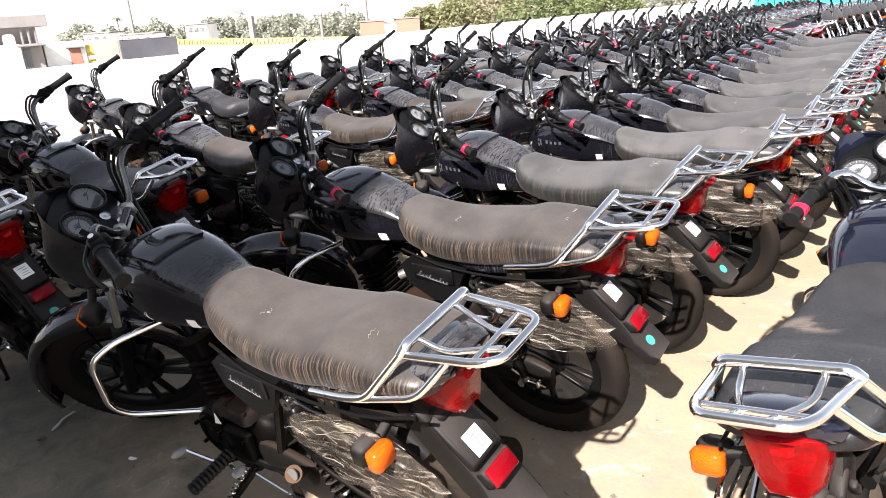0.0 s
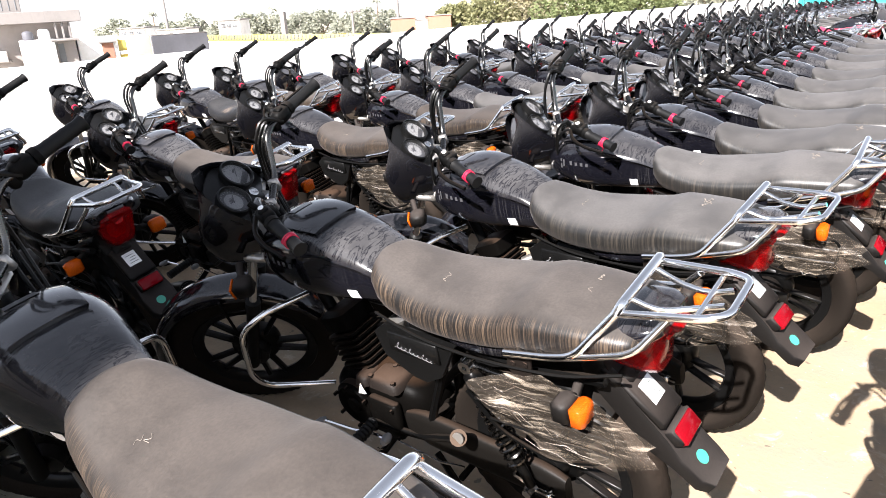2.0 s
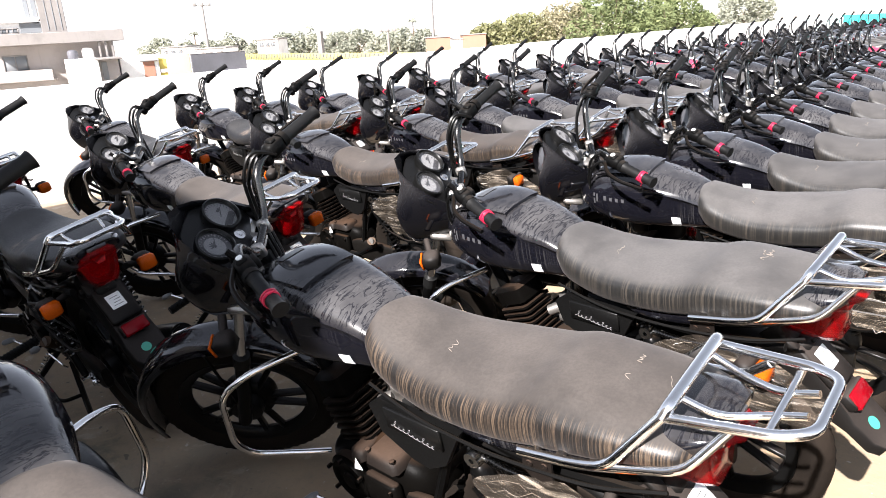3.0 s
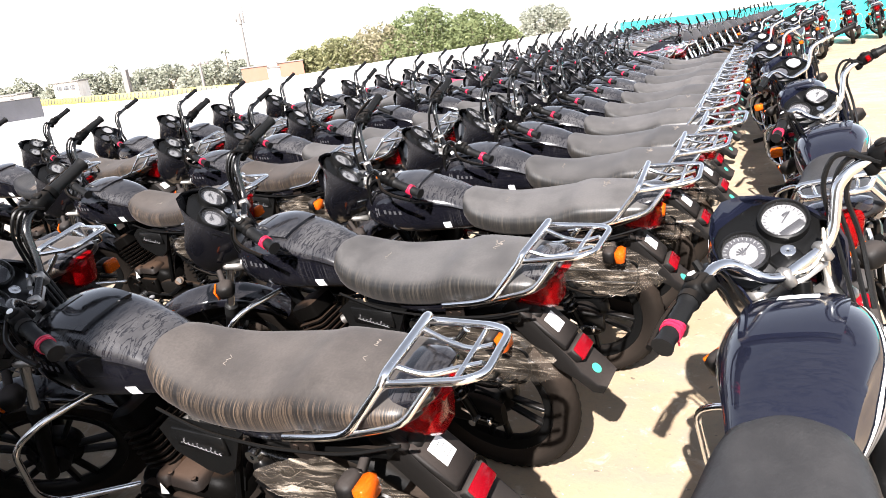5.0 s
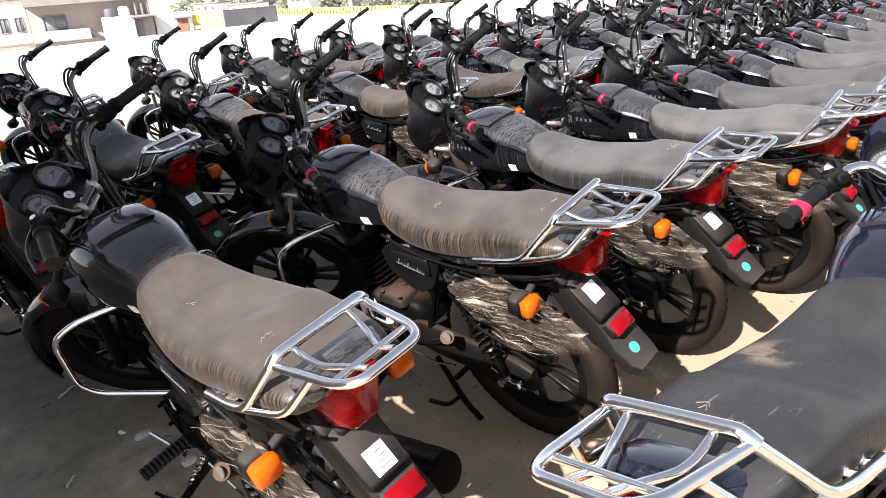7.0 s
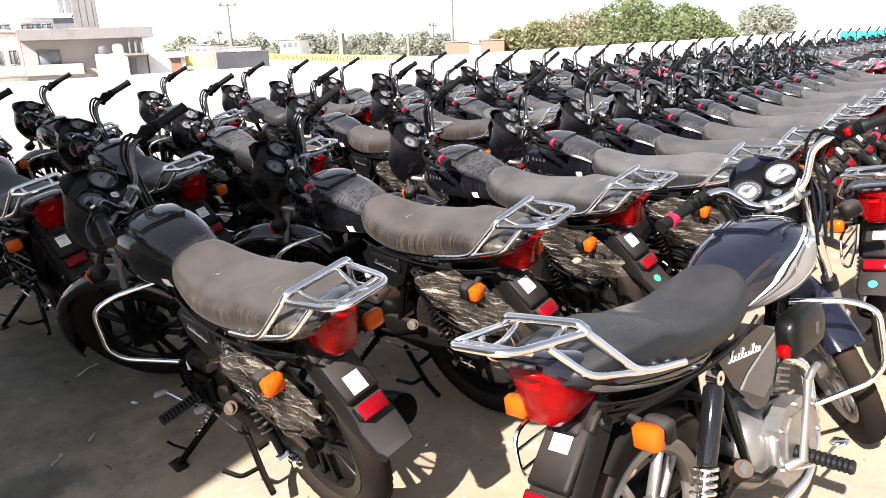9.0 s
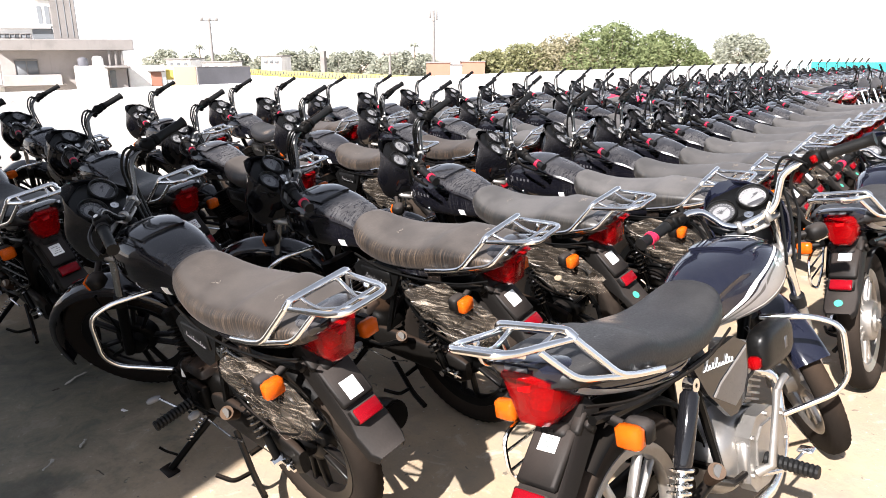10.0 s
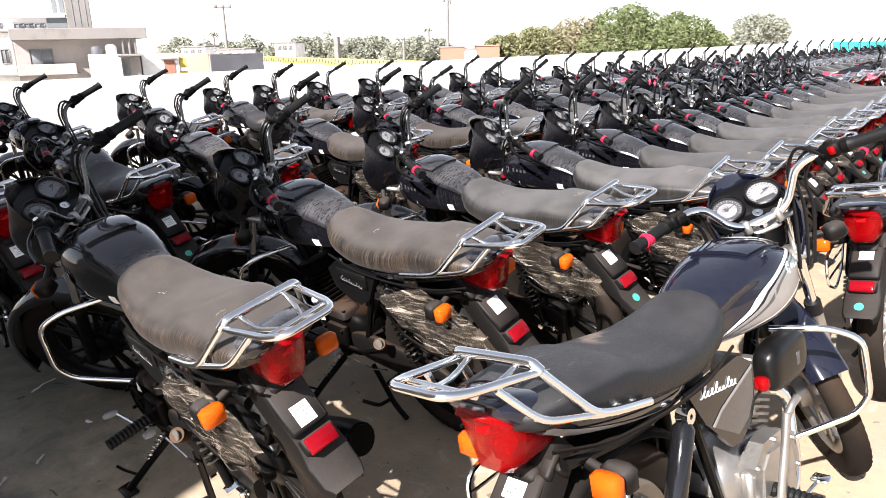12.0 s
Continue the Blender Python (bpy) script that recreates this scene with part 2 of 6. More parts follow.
def leafy(name, a, c):
    """Thin leaves, some of the light passing through them."""
    m, nt, b = nodes_of(name)
    g = nt.nodes.new("ShaderNodeNewGeometry")
    shade = mixc(nt, g.outputs["Random Per Island"], a, c)
    link(nt, shade, b.inputs["Base Color"])
    b.inputs["Roughness"].default_value = 0.9
    b.inputs["Specular IOR Level"].default_value = 0.1
    thin = nt.nodes.new("ShaderNodeBsdfTranslucent")
    link(nt, shade, thin.inputs["Color"])
    both = nt.nodes.new("ShaderNodeMixShader")
    both.inputs[0].default_value = 0.45
    link(nt, b.outputs[0], both.inputs[1])
    link(nt, thin.outputs[0], both.inputs[2])
    link(nt, both.outputs[0], nt.nodes["Material Output"].inputs["Surface"])
    return m


# spots at (-2.75, 0.35) and (-2.9, 0.95) paint deep shade over greenish stain
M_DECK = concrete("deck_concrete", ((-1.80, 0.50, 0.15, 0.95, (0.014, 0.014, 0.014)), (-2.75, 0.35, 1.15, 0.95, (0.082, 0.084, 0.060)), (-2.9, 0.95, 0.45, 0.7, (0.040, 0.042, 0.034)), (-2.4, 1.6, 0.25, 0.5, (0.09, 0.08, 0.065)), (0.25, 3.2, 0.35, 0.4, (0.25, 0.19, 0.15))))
M_WALL = plaster("white_plaster", (0.80, 0.79, 0.77), (0.52, 0.50, 0.47))
M_STUCCO = plaster("grey_brown_stucco", (0.31, 0.28, 0.25), (0.21, 0.19, 0.17))
M_TURQ = plaster("turquoise_paint", (0.03, 0.50, 0.48), (0.10, 0.42, 0.40), 0.15, False)
M_BLACK = tank_paint("black_tank_paint", (0.004, 0.004, 0.006), 0.22)
M_CLEANBLACK = tank_paint("clean_black_paint", (0.006, 0.007, 0.014), 0.02)
M_COWL = dusty("cowl_gloss_black", (0.004, 0.004, 0.0055), 0.08, (0.135, 0.130, 0.128), 0.44, 0.0, 0.0, 0.3, -0.45, 0.6)
M_RUST = dusty("brown_dusted_metal", (0.008, 0.006, 0.005), 0.55, (0.062, 0.034, 0.019), 0.75, 0.0, 0.4, 0.0, 0.3, 0.15)
M_CHAIN = dusty("brown_dusted_chain_case", (0.004, 0.0035, 0.003), 0.5, (0.052, 0.031, 0.019), 0.5, 0.0, 0.3, 0.0, 0.45, 0.12)
M_GLOSS = plain("gloss_black", (0.006, 0.006, 0.007), 0.08, 0.0, 0.1, 40, 0)
M_RED = tank_paint("red_tank_paint", (0.42, 0.012, 0.03), 0.25)
M_SILVER = plain("silver_decal", (0.34, 0.34, 0.35), 0.34, 0.6, 0.14, 40, 0)
M_REDSEAT = plain("red_seat_cover", (0.50, 0.03, 0.07), 0.5, 0.0, 0.25, 30, 0.2)
M_SATIN = plain("satin_black_plastic", (0.004, 0.004, 0.004), 0.34, 0.0, 0.2, 40, 0.1, 0.2)
M_GREYDECAL = plain("grey_decal", (0.085, 0.08, 0.077), 0.34, 0.3, 0.15, 40, 0)
M_SEAT = dusty("dusty_seat_vinyl", (0.006, 0.005, 0.0045), 0.45, (0.076, 0.061, 0.050), 0.82, 0.95, 0.22, 0.0, 0.60, 0.4)
M_SEATGREY = dusty("grey_dusty_seat_vinyl", (0.007, 0.007, 0.0068), 0.40, (0.090, 0.084, 0.080), 0.80, 0.32, 0.15, 0.0, 0.50, 0.6)
M_CLEANSEAT = scuffed("seat_vinyl", (0.0065, 0.0065, 0.0075), (0.15, 0.145, 0.14))
M_PLASTIC = dusty("dark_plastic", (0.003, 0.003, 0.003), 0.5, (0.12, 0.095, 0.075), 0.12, 0.0, 0.2, 0.0, 0.5, 0.06)
M_MUD = dusty("mudguard_plastic", (0.005, 0.0045, 0.0042), 0.5, (0.075, 0.060, 0.052), 0.5, 0.0, 0.25, 0.0, 0.2, 0.12)
M_FRAME = dusty("black_frame_paint", (0.0022, 0.0022, 0.0022), 0.3, (0.13, 0.09, 0.06), 0.12, 0.0, 0.0, 0.0, 0.5, 0.08)
M_CASE = dusty("dusty_engine_black", (0.002, 0.0018, 0.0016), 0.42, (0.085, 0.048, 0.028), 0.35, 0.0, 0.3, 0.0, 0.70, 0.03)
M_ALLOY = plain("cast_alloy", (0.33, 0.315, 0.295), 0.40, 0.85, 0.14, 60, 0.2)
M_CHROME = plain("chrome", (0.80, 0.80, 0.79), 0.12, 1.0, 0.06, 50, 0.03)
M_RUBBER = dusty("tyre_rubber", (0.010, 0.008, 0.0065), 0.78, (0.13, 0.082, 0.050), 0.30, 0.0, 0.4, 0.0, -0.3, 0.06)
M_PEG = dusty("dusty_peg_rubber", (0.03, 0.018, 0.011), 0.7, (0.16, 0.10, 0.06), 0.5, 0.0, 0.3, 0.0, -0.2, 0.1)
M_GRIP = plain("grip_rubber", (0.005, 0.005, 0.005), 0.55, 0.0, 0.2, 80, 0.3, 0.2)
M_RIMBLACK = dusty("black_rim", (0.004, 0.004, 0.004), 0.28, (0.16, 0.11, 0.08), 0.05, 0.0, 0.0, 0.0, 0.35, 0.12)
M_REDLENS = clear_lens("red_lens", (0.27, 0.0010, 0.002), 700.0, 0.70)
M_REDLENS.node_tree.nodes["Principled BSDF"].inputs["Alpha"].default_value = 0.72
M_LAMPBOWL = plain("lamp_bowl_red", (0.09, 0.0008, 0.0012), 0.4, 0.0, 0.2, 60, 0, 0.2)
M_LAMPCORE = clear_lens("lamp_core_red", (0.62, 0.006, 0.006), 160.0, 0.45)
M_REFLECT = clear_lens("red_reflector", (0.22, 0.003, 0.008), 420.0)
M_ORANGE = clear_lens("orange_lens", (0.72, 0.12, 0.004), 420.0, 0.45)
M_DULLCHROME = plain("dull_chrome", (0.085, 0.083, 0.08), 0.24, 1.0, 0.25, 50, 0.03)
M_HEADLIGHT = plain("headlight_glass", (0.05, 0.05, 0.055), 0.12, 0.0, 0.1, 40, 0)
M_DIALGREY = plain("dark_dial_face", (0.05, 0.05, 0.056), 0.35, 0.0, 0.05, 50, 0)
M_DIAL = plain("dial_face", (0.21, 0.21, 0.215), 0.35, 0.0, 0.05, 50, 0)
M_DIALDARK = plain("dial_marks", (0.04, 0.04, 0.045), 0.4, 0.0, 0.05, 50, 0)
M_WHITE = plain("white_sticker", (0.80, 0.80, 0.79), 0.5, 0.0, 0.04, 50, 0)
M_GREEN = plain("green_sticker", (0.05, 0.30, 0.22), 0.4, 0.0, 0.1, 50, 0)
M_INK = plain("print_ink", (0.06, 0.06, 0.06), 0.6, 0.0, 0.1, 50, 0)
M_PINK = plain("pink_ribbon", (0.42, 0.012, 0.045), 0.45, 0.0, 0.2, 80, 0.2)
M_SCRATCH = plain("finger_marks", (0.19, 0.165, 0.14), 0.8, 0.0, 0.2, 80, 0)
M_LOGO = plain("grey_lettering", (0.065, 0.065, 0.07), 0.35, 0.2, 0.1, 60, 0)
M_FILM = wrap_film("packing_film", (0.30, 0.25, 0.20), 0.09, 0.55)
M_STRAND = plain("film_strands", (0.17, 0.14, 0.11), 0.35, 0.0, 0.25, 30, 0)
M_CREAM = plain("cream_cable", (0.62, 0.55, 0.42), 0.5, 0.0, 0.1, 60, 0)
M_CABLE = plain("cable_black", (0.004, 0.004, 0.004), 0.4, 0.0, 0.2, 60, 0, 0.25)
mg, ntg, bg = nodes_of("gauge_glass")
bg.inputs["Base Color"].default_value, bg.inputs["Roughness"].default_value = (0.05, 0.05, 0.05, 1), 0.03
bg.inputs["Alpha"].default_value, bg.inputs["Coat Weight"].default_value = 0.12, 0.2
M_GLASS = mg


# ---- shapes ----
class Shape:
    """Points and faces gathered into one mesh."""

    def __init__(self):
        self.v, self.f = [], []

    def add(self, v, f, m=None):
        n = len(self.v)
        self.v += [tuple(m @ Vector(p)) if m else tuple(p) for p in v]
        self.f += [tuple(i + n for i in q) for q in f]
        return self

    def mesh(self, name, mat, sharp=40):
        me = bpy.data.meshes.new(name)
        me.from_pydata(self.v, [], self.f)
        bm = bmesh.new()
        bm.from_mesh(me)
        bmesh.ops.recalc_face_normals(bm, faces=bm.faces)
        bm.to_mesh(me)
        bm.free()
        me.polygons.foreach_set("use_smooth", [True] * len(me.polygons))
        me.set_sharp_from_angle(angle=radians(sharp))
        me.materials.append(mat)
        return me


SMALL = set("lamp_bowl lamp_core rail_bracket rail_pipe chain_adjuster stripe_line dial_scale heel_pad shift_linkage case_sticker starter_cover paper_line printed_line script_mark peg_cap stand_spring dial_mark gauge_glass horn_button starter_button head_nut ignition_lock dust_boot shock_eye finger_mark lid_label carburettor fuel_tap axle_nut seat_piping tail_emblem brake_pedal kick_starter centre_stand heat_shield gear_lever lever_pad reflector_base mudguard_stay stripe_shadow stripe_edge lever switch_box passenger_peg bar_clamp chain_case side_stand fork_yoke inner_mudguard emblem film_strand stay_spring cream_cable intake_hose fuel_hose spark_lead air_box_emblem".split())
DETAIL = {"full": True}


def part(name, shape, mat, parent, label="", sharp=50, m=None):
    """One mesh under a thing or a part. A machine built for the far end of the deck goes without its smallest parts."""
    if parent is None or (name in SMALL and not DETAIL["full"]):
        return None
    if m is not None:
        shape.v = [tuple(m @ Vector(p)) for p in shape.v]
    ob = new(name, shape.mesh(name, mat, sharp))
    ob.parent = parent
    return tagged(ob, label)


def thing(name, label, category, group="", kind=""):
    return tagged(new(name), label, category, group, kind)


def grid_faces(rows, cols, wrap_c=True, wrap_r=False):
    out = []
    for i in range(rows if wrap_r else rows - 1):
        for j in range(cols if wrap_c else cols - 1):
            a, b = i * cols + j, i * cols + (j + 1) % cols
            c, d = ((i + 1) % rows) * cols + (j + 1) % cols, ((i + 1) % rows) * cols + j
            out.append((a, b, c, d))
    return out


def loft(rings, caps=True):
    n = len(rings[0])
    v = [p for r in rings for p in r]
    f = grid_faces(len(rings), n)
    if caps:
        f += [tuple(range(n)), tuple(range(len(v) - n, len(v)))]
    return Shape().add(v, f)


def spline(keys, x):
    """A smooth curve through keys: rows of (x, values...)."""
    keys = sorted(keys)
    if x <= keys[0][0]:
        return keys[0][1:]
    if x >= keys[-1][0]:
        return keys[-1][1:]
    i = next(k for k in range(len(keys) - 1) if keys[k][0] <= x <= keys[k + 1][0])
    p = [keys[max(i - 1, 0)], keys[i], keys[i + 1], keys[min(i + 2, len(keys) - 1)]]
    h = p[2][0] - p[1][0]
    t = (x - p[1][0]) / h
    out = []
    for k in range(1, len(p[0])):
        m1 = (p[2][k] - p[0][k]) / max(1e-6, p[2][0] - p[0][0]) * h
        m2 = (p[3][k] - p[1][k]) / max(1e-6, p[3][0] - p[1][0]) * h
        out.append((2 * t**3 - 3 * t**2 + 1) * p[1][k] + (t**3 - 2 * t**2 + t) * m1 + (3 * t**2 - 2 * t**3) * p[2][k] + (t**3 - t**2) * m2)
    return out


def pw(v, e):
    return math.copysign(abs(v) ** e, v)


def body_point(keys, x, a, out=0.0):
    """A point of a body whose cuts across x are rounded boxes: keys (x, bottom, top, half width, roundness)."""
    lo, hi, w, n = spline(keys, x)
    h, c = (hi - lo) / 2, (hi + lo) / 2
    if keys is TANK:
        # the knee hollow, with a crest above it that runs down to the seat
        up = math.degrees(math.asin(max(-1.0, min(1.0, math.sin(a)))))
        w -= 0.016 * max(0.0, min(1.0, (0.62 - x) / 0.14)) * max(0.0, min(1.0, (26 - up) / 7))
    return (x, (w + out) * pw(math.cos(a), 2 / n), c + (h + out) * pw(math.sin(a), 2 / n))


def body(keys, nx=22, na=28, out=0.0):
    x0, x1 = min(k[0] for k in keys), max(k[0] for k in keys)
    return loft([[body_point(keys, x0 + (x1 - x0) * i / (nx - 1), 2 * math.pi * j / na, out) for j in range(na)] for i in range(nx)])


def patch_on(keys, x0, x1, lower, upper, side, nx=14, na=8, out=0.0015):
    """A thin skin lying on a body between two angles (degrees above the side's middle, as functions of the way along)."""
    v = []
    for i in range(nx):
        s = i / (nx - 1)
        for j in range(na):
            a = radians(lower(s) + (upper(s) - lower(s)) * j / (na - 1))
            x, y, z = body_point(keys, x0 + (x1 - x0) * s, a, out)
            v.append((x, y * side, z))
    return Shape().add(v, grid_faces(nx, na, False))


def fillet(pts, r, n=4):
    """The line through pts with its corners rounded."""
    pts = [Vector(p) for p in pts]
    out = [pts[0]]
    for a, b, c in zip(pts, pts[1:], pts[2:]):
        d1, d2 = (a - b), (c - b)
        k = min(r, d1.length * 0.45, d2.length * 0.45)
        p, q = b + d1.normalized() * k, b + d2.normalized() * k
        for i in range(n + 1):
            t = i / n
            out.append(p * (1 - t) ** 2 + b * 2 * t * (1 - t) + q * t**2)
    out.append(pts[-1])
    return out


def tube(pts, r, seg=8, bend=0.03, shape=None, n=4, closed=False):
    """A round tube along a line with rounded corners; r may be a list, one for each point when bend is 0."""
    path = fillet(pts, bend, n) if bend else [Vector(p) for p in pts]
    rs = r if isinstance(r, (list, tuple)) else [r] * len(path)
    rings, up = [], None
    for i, p in enumerate(path):
        d = (path[min(i + 1, len(path) - 1)] - path[max(i - 1, 0)]).normalized()
        if up is None:
            up = d.orthogonal().normalized()
        up = (up - d * up.dot(d)).normalized()
        side = d.cross(up)
        rings.append([p + (up * math.cos(2 * math.pi * j / seg) + side * math.sin(2 * math.pi * j / seg)) * rs[i] for j in range(seg)])
    s = shape or Shape()
    t = loft(rings)
    return s.add(t.v, t.f)


def turned(profile, seg=32, m=None, shape=None, closed=True):
    """A profile of (radius, along) turned round the y axis."""
    n = len(profile)
    v = [(r * math.cos(2 * math.pi * i / seg), a, r * math.sin(2 * math.pi * i / seg)) for i in range(seg) for r, a in profile]
    f = [q for q in grid_faces(seg, n, closed, True)]
    return (shape or Shape()).add(v, f, m)


def block(x0, x1, y0, y1, z0, z1, bev=0.004, m=None, shape=None, taper=(1, 1)):
    """A box with bevelled edges; taper shrinks its top in x and y."""
    v, f = [], []
    cx, cy, hx, hy = (x0 + x1) / 2, (y0 + y1) / 2, (x1 - x0) / 2, (y1 - y0) / 2
    b = min(bev, hx * 0.45, hy * 0.45, (z1 - z0) * 0.45)
    rings = []
    for z, k, s in ((z0, b, 0.0), (z0 + b, 0.0, 0.0), (z1 - b, 0.0, 1.0), (z1, b, 1.0)):
        tx, ty = 1 + (taper[0] - 1) * s, 1 + (taper[1] - 1) * s
        ax, ay = hx * tx - k, hy * ty - k
        rings.append([(cx + p * (ax - q * b), cy + u * (ay - (1 - q) * b), z) for p, u, q in
                      ((1, -1, 0), (1, 1, 0), (1, 1, 1), (-1, 1, 1), (-1, 1, 0), (-1, -1, 0), (-1, -1, 1), (1, -1, 1))])
    t = loft(rings)
    return (shape or Shape()).add(t.v, t.f, m)


def plate(outline, y0, y1, m=None, shape=None):
    """A flat plate cut to an outline of (x, z), from y0 to y1."""
    n = len(outline)
    v = [(x, y0, z) for x, z in outline] + [(x, y1, z) for x, z in outline]
    f = [tuple(range(n)), tuple(range(n, 2 * n))] + [(i, (i + 1) % n, n + (i + 1) % n, n + i) for i in range(n)]
    return (shape or Shape()).add(v, f, m)


def coil(a, b, r, wire, turns, seg=5, per=14):
    a, b = Vector(a), Vector(b)
    d = (b - a).normalized()
    u = d.orthogonal().normalized()
    w = d.cross(u)
    n = int(turns * per)
    return tube([a + (b - a) * i / n + (u * math.cos(2 * math.pi * i / per) + w * math.sin(2 * math.pi * i / per)) * r for i in range(n + 1)], wire, seg, 0)


# ---- the motorcycle: x ahead, y to its left, z up, the rear axle over the origin ----
TANK = [(0.30, 0.712, 0.762, 0.052, 2.3), (0.37, 0.702, 0.812, 0.084, 2.6), (0.46, 0.698, 0.860, 0.104, 2.8), (0.56, 0.696, 0.890, 0.126, 2.9),
        (0.66, 0.696, 0.905, 0.138, 2.9), (0.75, 0.702, 0.902, 0.134, 2.8), (0.82, 0.716, 0.882, 0.116, 2.6), (0.875, 0.745, 0.847, 0.080, 2.3), (0.895, 0.775, 0.815, 0.035, 2.0)]
SEAT = [(-0.305, 0.792, 0.834, 0.088, 2.5), (-0.285, 0.782, 0.843, 0.110, 2.8), (-0.20, 0.766, 0.851, 0.128, 3.0), (-0.09, 0.744, 0.853, 0.138, 3.1), (-0.035, 0.734, 0.850, 0.141, 3.1), (0.01, 0.724, 0.834, 0.144, 3.0), (0.055, 0.716, 0.826, 0.145, 3.0),
        (0.14, 0.706, 0.816, 0.144, 2.9), (0.24, 0.700, 0.810, 0.136, 2.8), (0.33, 0.706, 0.823, 0.122, 2.6), (0.39, 0.722, 0.841, 0.108, 2.5), (0.42, 0.758, 0.852, 0.086, 2.2), (0.437, 0.802, 0.846, 0.045, 2.0)]
TAIL = [(-0.335, 0.828, 0.850, 0.066, 3.0), (-0.31, 0.805, 0.856, 0.084, 3.2), (-0.24, 0.755, 0.848, 0.102, 3.4), (-0.12, 0.720, 0.805, 0.120, 3.4), (0.04, 0.688, 0.768, 0.127, 3.4), (0.15, 0.682, 0.742, 0.122, 3.0), (0.19, 0.695, 0.732, 0.110, 2.4)]
RAKE = radians(26.5)
AXIS = Vector((-math.sin(RAKE), 0, math.cos(RAKE)))
HEAD = Vector((0.862, 0, 0.97))
# the yokes sit a little below the head point


def steering(degrees):
    return Matrix.Translation(HEAD) @ Matrix.Rotation(radians(degrees), 4, AXIS) @ Matrix.Translation(-HEAD)


def tyre_shape(radius, width, lugs=56):
    """A tyre with lugs along both shoulders."""
    s = Shape()
    prof = [(-0.36, -0.088), (-0.62, -0.075), (-0.90, -0.045), (-1.0, -0.022), (-0.86, -0.010), (-0.52, -0.002), (-0.18, 0.0),
            (0.18, 0.0), (0.52, -0.002), (0.86, -0.010), (1.0, -0.022), (0.90, -0.045), (0.62, -0.075), (0.36, -0.088)]
    n = lugs * 2
    v = []
    for i in range(n):
        for k, (y, r) in enumerate(prof):
            groove = -0.005 if (i % 2 and k in (3, 4, 5, 8, 9, 10)) else 0.0
            slant = (0.35 if k in (3, 4, 5) else -0.35 if k in (8, 9, 10) else 0.0)
            a = 2 * math.pi * (i + slant) / n
            rr = radius + r + groove
            v.append((rr * math.cos(a), y * width / 2, rr * math.sin(a)))
    s.add(v, grid_faces(n, len(prof), True, True))
    return s


def rim_shape(radius, width, spokes=5):
    s = Shape()
    prof = [(radius + 0.004, -width / 2), (radius + 0.008, -width / 2 + 0.006), (radius - 0.006, -width / 2 + 0.012), (radius - 0.018, -0.012), (radius - 0.018, 0.012),
            (radius - 0.006, width / 2 - 0.012), (radius + 0.008, width / 2 - 0.006), (radius + 0.004, width / 2), (radius - 0.026, width / 2 - 0.008), (radius - 0.034, 0.0), (radius - 0.026, -width / 2 + 0.008)]
    turned(prof, 40, None, s)
    for i in range(spokes):
        m = Matrix.Rotation(2 * math.pi * i / spokes + 0.3, 4, "Y")
        for k in (-1, 1):
            a, b = Vector((0.05, 0, k * 0.016)), Vector((radius - 0.024, 0, k * 0.034))
            d = b - a
            mm = m @ Matrix.Translation(a) @ Matrix.Rotation(-math.atan2(d.z, d.x), 4, "Y")
            block(0, d.length, -0.013, 0.013, -0.008, 0.008, 0.004, mm, s)
    turned([(0.012, -0.06), (0.05, -0.055), (0.055, -0.02), (0.055, 0.02), (0.05, 0.055), (0.012, 0.06)], 20, None, s)
    return s


def wheel(bike, name, at, radius, width, rim_mat, m=None):
    place = Matrix.Translation(at)
    full = m @ place if m else place
    w = part(name, turned([(0.008, -0.085), (0.014, -0.085), (0.014, 0.085), (0.008, 0.085)], 12), M_CHROME, bike, m=full)
    part("tyre", tyre_shape(radius, width), M_RUBBER, w, m=full, sharp=55)
    part("rim", rim_shape(radius - 0.084, width * 0.62), rim_mat, w, m=full)
    part("brake_drum", turned([(0.012, -0.048), (0.082, -0.044), (0.088, -0.03), (0.088, 0.0), (0.082, 0.012), (0.05, 0.02), (0.012, 0.02)], 24), rim_mat if rim_mat is M_ALLOY else M_FRAME, w, m=full)
    return w


def arc_guard(radius, half, a0, a1, n=18, drop=0.03, thick=0.003):
    """A mudguard that follows a wheel, rounded across."""
    v = []
    cross = [(-1.0, -1.0), (-0.94, -0.45), (-0.7, -0.1), (-0.3, 0.0), (0.3, 0.0), (0.7, -0.1), (0.94, -0.45), (1.0, -1.0)]
    for i in range(n):
        a = radians(a0 + (a1 - a0) * i / (n - 1))
        ring = [(radius + d * drop, y * half) for y, d in cross] + [(radius + d * drop - thick, y * (half - thick)) for y, d in reversed(cross)]
        v += [(r * math.cos(a), y, r * math.sin(a)) for r, y in ring]
    rings = [v[i * 16:(i + 1) * 16] for i in range(n)]
    return loft(rings)


